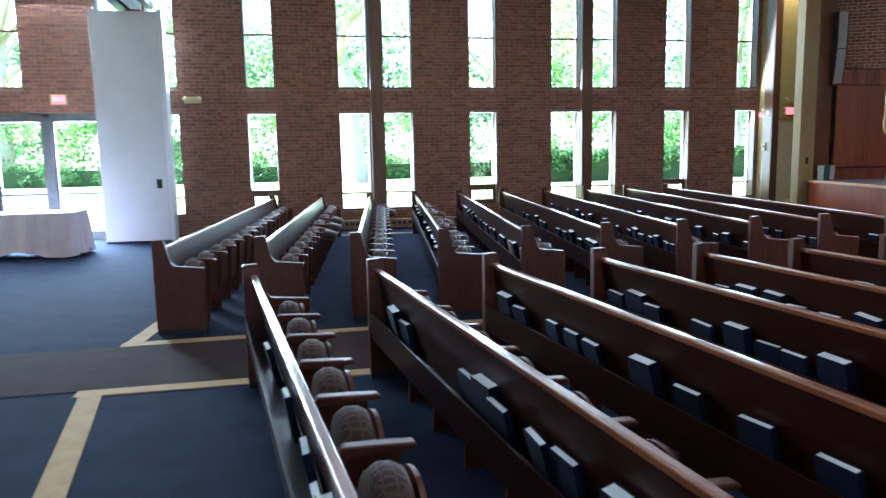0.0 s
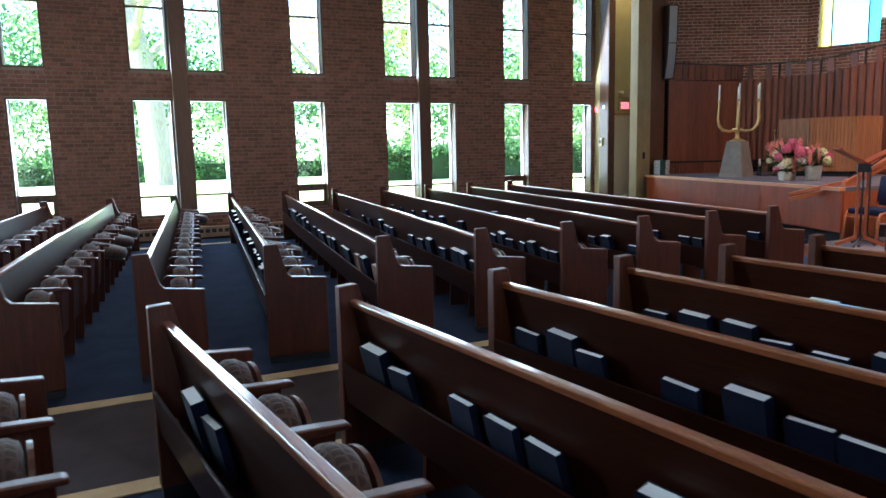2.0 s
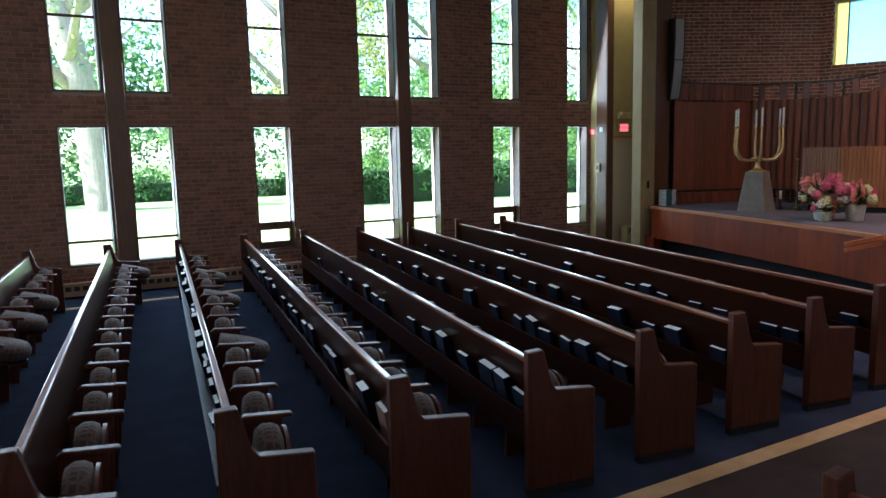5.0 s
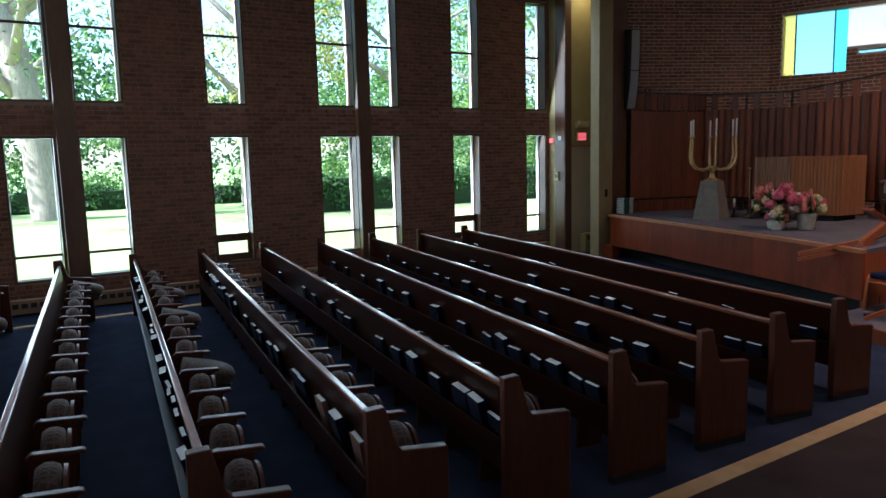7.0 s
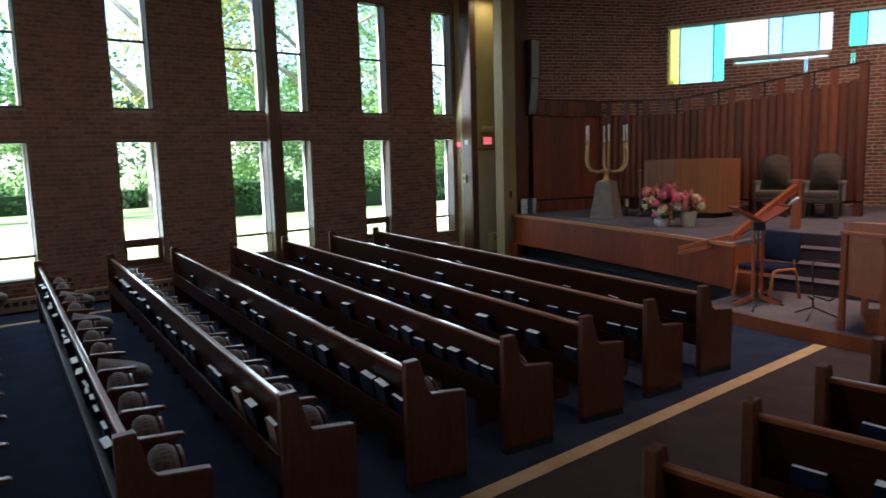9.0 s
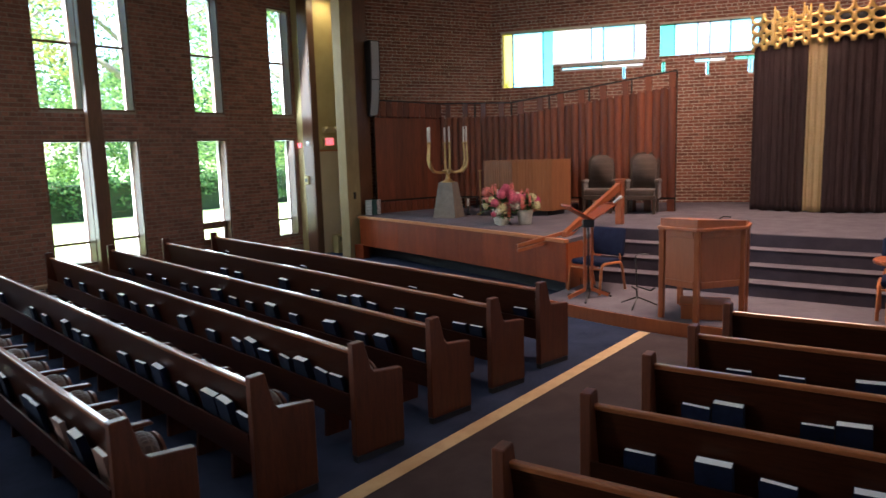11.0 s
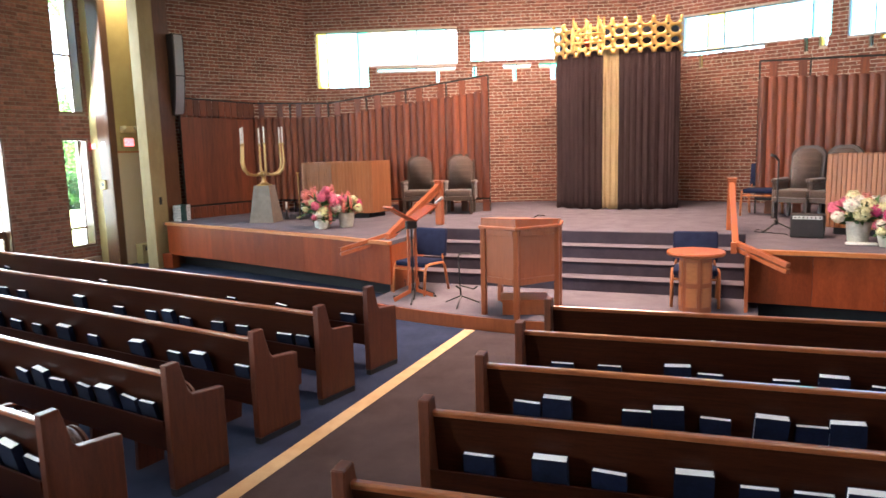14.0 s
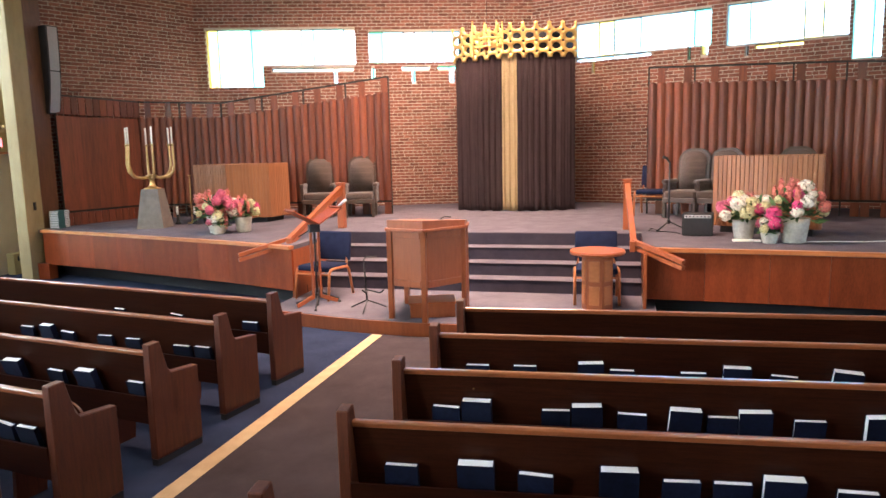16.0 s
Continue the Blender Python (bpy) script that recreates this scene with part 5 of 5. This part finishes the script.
def bouquet(x, y, pot_r, pot_h, spread, heads, seed, label):
    root = thing("flower_arrangement", label, "flowers", pose(x, y, ST), "flower arrangements")
    part("pot", turned([(pot_r * 0.72, 0.0), (pot_r * 0.78, 0.02), (pot_r * 0.95, pot_h * 0.8), (pot_r, pot_h), (pot_r * 0.88, pot_h), (pot_r * 0.8, pot_h - 0.03)], 24), POT, root, "white ceramic pot", smooth=True)
    part("foliage", leaves(int(110 * spread / 0.3), spread * 0.95, pot_h + 0.02, seed), LEAF, root, "green leaves")
    rnd = random.Random(seed)
    for k in range(heads):
        a = k * 2.4 + rnd.uniform(-.3, .3)
        e = 0.1 + 1.25 * (k / heads)
        rr = spread * rnd.uniform(0.75, 1.0)
        c = (rr * math.cos(a) * math.cos(e), rr * math.sin(a) * math.cos(e), pot_h + 0.02 + rr * math.sin(e))
        r = rnd.uniform(0.055, 0.105)
        spiky = rnd.random() < 0.2
        pet = PETALS[(0, 2, 3, 1, 2, 4, 3, 0)[(k * 3 + seed) % 8]] if not spiky else PETALS[4]
        part("flower_head", blossom(r, seed * 50 + k, spiky), pet, root, "", Matrix.Translation(c))
    return root


bouquet(11.26, 11.22, 0.17, 0.28, 0.40, 24, 3, "pink white and cream bouquet in a white pot")
bouquet(11.42, 10.82, 0.15, 0.26, 0.28, 14, 4, "pink and cream bouquet in a small white pot")
bouquet(11.08, 11.10, 0.11, 0.15, 0.16, 8, 5, "small low bouquet of pink flowers in a pot")
bouquet(10.82, 2.95, 0.15, 0.28, 0.32, 18, 6, "tall pink and cream bouquet in a white pot")
bouquet(10.58, 2.66, 0.12, 0.14, 0.17, 8, 7, "small low bouquet of pink flowers in a pot")
bouquet(10.66, 2.36, 0.19, 0.32, 0.42, 30, 8, "large white and magenta bouquet in a white pot")

# ---------- stacks of books by the column ----------
TEAL = surface("teal_book_cloth", (0.01, 0.05, 0.055), (0.03, 0.10, 0.10), 0.55, bump=0.05)
for k, (x, y) in enumerate(((11.99, 15.08), (11.81, 15.03))):
    for i in range(10):
        b = thing("prayer_book", "teal bound book lying in a stack", "book", pose(x + 0.006 * math.sin(i * 5 + k), y, ST + 0.033 * i, 0, 0, 2 * math.sin(i * 3.7) + 180 * k), "stacked books")
        cv = bmesh.new()
        box(-0.08, 0.08, -0.11, 0.11, 0.0, 0.004, bm=cv)
        box(-0.08, 0.08, -0.11, 0.11, 0.029, 0.033, bm=cv)
        box(-0.08, 0.08, 0.106, 0.11, 0.004, 0.029, bm=cv)
        part("cover", cv, TEAL, b)
        part("page_block", box(-0.074, 0.074, -0.104, 0.105, 0.0042, 0.0288), PAPER, b, "white page block")

# ---------- line-array speaker, signs, switches ----------
spk = thing("loudspeaker", "tall slim black column loudspeaker with a grey grille", "loudspeaker", pose(12.12, 15.13, 3.10, 0, 0, 256))
sb = bmesh.new()
prev = None
for k in range(9):
    f = k / 8
    x = 0.16 - 0.16 * (1 - f) ** 3
    row = [sb.verts.new((xx, yy, 1.62 * f)) for xx, yy in ((-0.20, -0.12), (x, -0.12), (x, 0.12), (-0.20, 0.12))]
    if prev:
        for j in range(4):
            sb.faces.new((prev[j], prev[(j + 1) % 4], row[(j + 1) % 4], row[j]))
    else:
        sb.faces.new(row[::-1])
    prev = row
sb.faces.new(prev)
part("cabinet", sb, BLACK, spk)
for z0, z1 in ((0.02, 0.78), (0.80, 1.60)):
    gb = bmesh.new()
    prev = None
    for k in range(7):
        f = (z0 + (z1 - z0) * k / 6) / 1.62
        x = 0.165 - 0.16 * (1 - f) ** 3
        row = [sb_v for sb_v in (gb.verts.new((x, -0.095, 1.62 * f)), gb.verts.new((x, 0.095, 1.62 * f)))]
        if prev:
            gb.faces.new((prev[0], prev[1], row[1], row[0]))
        prev = row
    bmesh.ops.solidify(gb, geom=gb.faces[:], thickness=-0.008)
    part("grille", gb, GREY, spk, "grey metal grille")
part("bracket", box(-0.42, -0.19, -0.03, 0.03, 0.75, 0.85), IRON, spk)

RED = glow("exit_sign_red", (1.0, 0.14, 0.15), 0.30)
BRASSY = surface("yellow_plastic", (0.45, 0.36, 0.18), (0.55, 0.45, 0.24), 0.5, bump=0.04)


def exit_sign(m, label):
    root = thing("exit_sign", label, "exit sign", m, "exit signs")
    part("housing", box(-0.17, 0.17, 0.0, 0.05, 0.0, 0.22, 0.006), PLASTER, root)
    part("lit_face", box(-0.12, 0.12, -0.004, 0.0, 0.03, 0.19), RED, root, "red lit face")
    cu = bpy.data.curves.new("exit_text", "FONT")
    cu.body, cu.size, cu.align_x, cu.align_y, cu.extrude = "EXIT", 0.12, "CENTER", "CENTER", 0.001
    me = bpy.data.meshes.new_from_object(bpy.data.objects.new("exit_text", cu))
    me.materials.append(WHITE)
    part("lettering", me, WHITE, root, "white letters", pose(0, -0.0055, 0.11, 90, 0, 0))
    return root


exit_sign(pose(11.80, 16.244, 2.47), "lit red exit sign over the passage opening")
exit_sign(pose(-4.90, WY - 0.056, 2.84), "lit red exit sign over the glass doors")


def emergency(m, tilt, mat_):
    root = thing("emergency_light", "twin-headed emergency light box on the wall", "emergency light", m, "emergency lights")
    part("housing", box(-0.17, 0.17, 0.0, 0.09, 0.0, 0.13, 0.01), mat_, root)
    for s in (-1, 1):
        part("lamp_head", turned([(0.03, 0.0), (0.05, 0.03), (0.05, 0.05), (0.02, 0.055)], 14), mat_, root, "", pose(s * 0.13, -0.005, 0.08, 70, 0, s * tilt), smooth=True)
    return root


emergency(pose(11.80, 16.205, 2.78), 30, BRASSY)
emergency(pose(-2.27, WY - 0.10, 2.86), 20, BRASSY)
# the box is no lamp; its glow is borrowed from the exit sign's red
single("alarm_box", box(11.305, 11.333, 16.66, 16.78, 2.46, 2.56, 0.004), RED, "small red fire alarm box on the window post", "alarm")
single("wall_plate", box(11.315, 11.333, 16.40, 16.50, 2.50, 2.60, 0.004), WHITE, "small white wall plate on the brown post", "wall plate")
th2 = thing("thermostat", "cream thermostat with a dark dial on the post", "thermostat", pose(11.334, 16.62, 1.62, 0, 0, -90))
part("case", box(0, 0.16, -0.045, 0.0, 0.0, 0.2, 0.006), PLASTER, th2)
part("dial", box(0.05, 0.13, -0.049, -0.045, 0.06, 0.14), BLACK, th2)
single("light_switch", box(11.45, 11.52, 15.188, 15.198, 1.30, 1.45, 0.003), IRON, "dark switch plate on the cream column", "switch")

# ---------- folding partition, entrance doors, draped table ----------
PARTITION = surface("grey_white_laminate", (0.42, 0.43, 0.45), (0.50, 0.51, 0.53), 0.55, scale=2, bump=0.03)
fp = thing("folding_partition", "stacked white folding partition standing against the window wall", "partition", pose(0, 0, 0))
for k in range(4):
    part("leaf", box(-4.05, -2.78, 16.12 + 0.085 * k, 16.20 + 0.085 * k, 0.02, 4.62, 0.006), PARTITION, fp)
part("end_jamb", box(-2.775, -2.68, 16.10, 16.48, 0.0, 4.66, 0.01), GREY, fp, "grey metal end jamb")
part("latch_plate", box(-2.99, -2.89, 16.108, 16.118, 1.10, 1.28, 0.003), IRON, fp)
track = thing("ceiling_track", "steel track of the folding partition under a lowered beam", "track", kind="structure")
part("beam", box(-3.62, -3.42, 2.0, 16.75, 4.74, 4.92), IRON, track)
part("track_cover", box(-3.36, -3.16, 2.0, 16.75, 4.76, 4.88), WHITE, track)
part("track_rail", box(-3.05, -2.93, 2.0, 16.75, 4.78, 4.90), IRON, track)
for y in (4.0, 8.0, 12.0, 16.0):
    part("hanger", box(-3.30, -3.22, y - 0.04, y + 0.04, 4.88, 6.5), IRON, track)
    part("cross_bar", box(-3.62, -2.93, y - 0.03, y + 0.03, 4.92, 4.97), IRON, track)

dr = thing("door_2", "pair of glazed metal entrance doors", "door", pose(-6.30, WY, 0), kind="structure")
ALU = surface("bronze_aluminium", (0.10, 0.11, 0.12), (0.18, 0.19, 0.20), 0.4, 0.5, bump=0.03)
for x0, x1 in ((0.0, 0.07), (1.03, 1.17), (2.13, 2.20)):
    part("door_post", box(x0, x1, 0.05, 0.16, 0.0, 2.68, 0.004), ALU, dr)
part("door_head", box(0.07, 2.13, 0.05, 0.16, 2.58, 2.68, 0.004), ALU, dr)
for x0, x1 in ((0.07, 1.03), (1.17, 2.13)):
    f = bmesh.new()
    for a, b, c, d in ((x0, x0 + 0.06, 0.0, 2.58), (x1 - 0.06, x1, 0.0, 2.58), (x0 + 0.06, x1 - 0.06, 0.0, 0.2), (x0 + 0.06, x1 - 0.06, 2.50, 2.58), (x0 + 0.06, x1 - 0.06, 0.98, 1.03)):
        box(a, b, 0.08, 0.13, c, d, bm=f)
    leaf = part("door_leaf", f, ALU, dr)
    pn = part("pane", box(x0 + 0.06, x1 - 0.06, 0.10, 0.106, 0.2, 2.50), GLASS, leaf)
    pn.visible_shadow = False
part("door_closer", box(1.45, 1.85, 0.0, 0.05, 2.50, 2.56, 0.004), ALU, dr)

LINEN = surface("pale_pink_linen", (0.62, 0.50, 0.56), (0.74, 0.63, 0.68), 0.9, scale=6, fine=150, bump=0.2, spec=0.1)
tb = thing("folding_table", "folding table with black steel legs", "table", pose(-5.05, 14.45, 0))
part("tabletop", box(-1.0, 1.0, -0.40, 0.40, 0.73, 0.77, 0.005), GREY, tb)
for x in (-0.78, 0.78):
    part("leg_frame", tube([(x, -0.3, 0.012), (x, 0.3, 0.012), (x, 0.3, 0.35), (x, 0.3, 0.69), (x, -0.3, 0.69), (x, -0.3, 0.012)], 0.012, 8), BLACK, tb)
cl = bmesh.new()
n = 150
rows = []
for lvl, (grow, z) in enumerate(((0.0, 0.80), (0.012, 0.79), (0.03, 0.5), (0.05, 0.12))):
    row = []
    for k in range(n):
        f = 4.0 * k / n
        side, u = int(f), f - int(f)
        p = [(-1.0 + 2 * u, -0.4), (1.0, -0.4 + 0.8 * u), (1.0 - 2 * u, 0.4), (-1.0, 0.4 - 0.8 * u)][side]
        nrm = [(0, -1), (1, 0), (0, 1), (-1, 0)][side]
        fold = 0.03 * lvl * (0.5 + 0.5 * math.sin(k * 0.9 + 1.5 * math.sin(k * 0.23)))
        drop = 0.10 * abs(u - 0.5) * 2 if lvl == 3 else 0
        row.append(cl.verts.new((p[0] + nrm[0] * (0.008 + grow + fold), p[1] + nrm[1] * (0.008 + grow + fold), z - drop + (0.0 if lvl < 3 else 0.03 * math.sin(k * 0.35)))))
    rows.append(row)
for a, b in zip(rows, rows[1:]):
    for k in range(n):
        cl.faces.new((a[k], a[(k + 1) % n], b[(k + 1) % n], b[k]))
inset = [cl.verts.new((v.co.x * 0.9, v.co.y * 0.9, 0.80)) for v in rows[0]]
for k in range(n):
    cl.faces.new((rows[0][k], inset[k], inset[(k + 1) % n], rows[0][(k + 1) % n]))
cl.faces.new(inset)
bmesh.ops.recalc_face_normals(cl, faces=cl.faces[:])
if sum(f.normal.z * f.calc_area() for f in cl.faces) < 0:
    bmesh.ops.reverse_faces(cl, faces=cl.faces[:])
bmesh.ops.solidify(cl, geom=cl.faces[:], thickness=0.003)
single("tablecloth", cl, LINEN, "pale pink tablecloth hanging in folds over the table", "tablecloth", pose(-5.05, 14.45, 0))

# ---------- outdoors ----------
def lawn():
    bm = bmesh.new()
    rows = []
    ys = [17.15, 18, 19, 20, 21, 22, 24, 28, 40, 120, 900]
    for y in ys:
        z = 0.12 + 0.53 * min(1, max(0, (y - 17.15) / 4.5))
        rows.append([bm.verts.new((x, y, z)) for x in [-900, -300, *range(-120, 141, 20), 300, 900]])
    for a, b in zip(rows, rows[1:]):
        for k in range(len(a) - 1):
            bm.faces.new((a[k], a[k + 1], b[k + 1], b[k]))
    return bm


single("ground", lawn(), GRASS, "sunlit mown lawn outside the windows", "lawn", kind="structure")


def foliage_material(name, dark, light):
    m, tree, b = shader(name, 0.55, 0, 0.3)
    geo = node(tree, "ShaderNodeNewGeometry")
    mix = node(tree, "ShaderNodeMix")
    mix.data_type = "RGBA"
    mix.inputs["A"].default_value, mix.inputs["B"].default_value = (*dark, 1), (*light, 1)
    tree.links.new(geo.outputs["Random Per Island"], mix.inputs["Factor"])
    tree.links.new(mix.outputs["Result"], b.inputs["Base Color"])
    tr = node(tree, "ShaderNodeBsdfTranslucent")
    tree.links.new(mix.outputs["Result"], tr.inputs[0])
    ms_ = node(tree, "ShaderNodeMixShader")
    ms_.inputs[0].default_value = 0.45
    tree.links.new(b.outputs[0], ms_.inputs[1])
    tree.links.new(tr.outputs[0], ms_.inputs[2])
    tree.links.new(ms_.outputs[0], tree.nodes["Material Output"].inputs[0])
    return m


LEAVES = foliage_material("tree_leaves", (0.03, 0.11, 0.04), (0.32, 0.50, 0.13))
LEAVES_GOLD = foliage_material("yellowing_leaves", (0.25, 0.32, 0.07), (0.62, 0.55, 0.15))
HEDGE = foliage_material("hedge_leaves", (0.03, 0.085, 0.03), (0.12, 0.24, 0.07))
BARK = surface("bark", (0.20, 0.165, 0.125), (0.50, 0.45, 0.37), 0.9, scale=9, stretch=(3, 3, 0.5), fine=40, bump=0.8)


def leaf_cloud(spots, per, size, seed):
    """Small folded leaves scattered in clumps round the given (x, y, z, radius)."""
    rng = np.random.default_rng(seed)
    verts, faces = [], []
    for x, y, z, r in spots:
        d = rng.normal(size=(per, 3))
        d /= np.linalg.norm(d, axis=1)[:, None]
        c = np.array((x, y, z)) + d * (r * rng.uniform(0.35, 1.0, (per, 1))) * np.array((1, 1, 0.75))
        u = rng.normal(size=(per, 3))
        u /= np.linalg.norm(u, axis=1)[:, None]
        w = np.cross(u, rng.normal(size=(per, 3)))
        w /= np.linalg.norm(w, axis=1)[:, None]
        s = size * rng.uniform(0.6, 1.3, (per, 1))
        base = len(verts)
        quad = np.stack((c - u * s, c + w * s * 0.5, c + u * s, c - w * s * 0.5), 1).reshape(-1, 3)
        verts += quad.tolist()
        faces += [(base + 4 * k, base + 4 * k + 1, base + 4 * k + 2, base + 4 * k + 3) for k in range(per)]
    me = bpy.data.meshes.new("leaves")
    me.from_pydata(verts, [], faces)
    return me


def tree(x, y, h, r, crown_z, crown_r, leaf, seed, label, lean=0.0, low=0.0):
    rnd = random.Random(seed)
    root = thing("tree", label, "tree", pose(x, y, 0.6), "garden trees")
    path = [(lean * 0.0, 0, -0.2), (0, 0, 0.15), (lean * 0.1, 0, h * 0.3), (lean * 0.3, 0.1, h * 0.55), (lean * 0.7, 0, h * 0.8), (lean, 0, h)]
    tb_ = tube(path, [r * 1.5, r * 1.15, r, r * 0.85, r * 0.6, r * 0.35], 14)
    part("trunk", tb_, BARK, root, smooth=True)
    spots = []
    for k in range(9):
        a = k * 2.4 + rnd.uniform(-.4, .4)
        z0 = h * rnd.uniform(0.42, 0.85)
        L = crown_r * rnd.uniform(0.7, 1.0)
        e = (lean * 0.5 + L * math.cos(a), L * math.sin(a), z0 + L * rnd.uniform(0.35, 0.9))
        part("limb", tube([(lean * 0.35, 0, z0 - 0.3), (e[0] * 0.5, e[1] * 0.5, (z0 + e[2]) / 2 + 0.2), e], [r * 0.42, r * 0.26, r * 0.08], 8), BARK, root, smooth=True)
        spots.append((*e, crown_r * 0.34))
    for k in range(26):
        a, f = rnd.uniform(0, 6.28), math.sqrt(rnd.random())
        z = crown_z + crown_r * rnd.uniform(-0.75 - low, 0.75)
        spots.append((lean * 0.5 + crown_r * f * math.cos(a), crown_r * f * math.sin(a), z, crown_r * rnd.uniform(0.18, 0.34)))
    me = leaf_cloud(spots, 240, 0.078, seed)
    me.materials.append(leaf)
    part("crown", me, leaf, root)
    return root


tree(2.0, 28.0, 9.0, 0.42, 7.6, 4.6, LEAVES, 21, "old broad tree with a thick pale trunk on the lawn", -1.6)
tree(8.4, 29.5, 8.5, 0.27, 6.6, 4.2, LEAVES_GOLD, 22, "slender tree with yellowing leaves on the lawn", 0.4, 0.2)
tree(13.2, 27.0, 7.5, 0.24, 5.8, 4.2, LEAVES, 23, "leafy green tree on the lawn", 0.3, 0.25)
tree(19.5, 30.0, 9.0, 0.30, 6.6, 5.0, LEAVES, 24, "leafy green tree beyond the hedge", 0.2, 0.2)
tree(25.0, 33.0, 9.0, 0.30, 6.5, 5.0, LEAVES, 28, "leafy green tree beyond the hedge", 0.2, 0.2)
tree(-4.5, 33.0, 9.0, 0.30, 7.2, 4.6, LEAVES, 25, "leafy green tree beyond the hedge", 0.2, 0.1)
tree(-13.0, 36.0, 9.5, 0.32, 7.0, 4.6, LEAVES_GOLD, 26, "yellowing tree at the garden's edge", 0.2, 0.1)


def hedge(x0, x1, y0, y1, z0, z1, seed, label, leaf=HEDGE, dens=260):
    root = thing("hedge", label, "hedge", Matrix.Translation((0, 0, 0)), "garden hedges")
    # dark box inside gives the shade deep between the leaves
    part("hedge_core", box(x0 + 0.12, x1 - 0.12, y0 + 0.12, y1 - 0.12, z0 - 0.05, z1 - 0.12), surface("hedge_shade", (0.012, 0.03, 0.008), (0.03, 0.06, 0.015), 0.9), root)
    rng = random.Random(seed)
    spots = []
    for _ in range(int((x1 - x0) * 3)):
        spots.append((rng.uniform(x0, x1), rng.uniform(y0, y1), z1 - rng.uniform(0.05, 0.2), 0.32))
        spots.append((rng.uniform(x0, x1), y0 + rng.uniform(0.0, 0.12), rng.uniform(z0 + 0.1, z1 - 0.1), 0.34))
    me = leaf_cloud(spots, dens // 3, 0.07, seed)
    me.materials.append(leaf)
    tagged(part("leafage", me, leaf, root), kind="stuff")
    return root


hedge(7.5, 34.0, 24.0, 25.2, 0.65, 1.75, 31, "clipped dark green hedge across the lawn")
hedge(-30.0, 9.5, 31.5, 32.5, 0.65, 1.42, 32, "clipped low green hedge at the lawn's far side")

# tangled woodland shrubs behind the hedges
rng = random.Random(5)
spots = []
for _ in range(400):
    x = rng.uniform(-42, 48)
    y = (35.0 if x < 9 else 31.0) + rng.uniform(0, 5)
    z = 0.6 + rng.random() ** 1.4 * 5.4
    spots.append((x, y, z, rng.uniform(0.7, 1.5)))
me = leaf_cloud(spots, 420, 0.088, 41)
me.materials.append(LEAVES)
wood = thing("shrubbery", "dense mixed green shrubs closing the garden", "shrubs", kind="stuff")
part("leafage", me, LEAVES, wood)
spots = [(rng.uniform(-60, 70), rng.uniform(44, 56), rng.uniform(0.5, 9.0), rng.uniform(1.5, 2.6)) for _ in range(330)]
me = leaf_cloud(spots, 240, 0.19, 42)
me.materials.append(HEDGE)
far_wood = thing("woodland", "distant wood of tall green trees", "trees", kind="stuff")
part("leafage", me, HEDGE, far_wood)
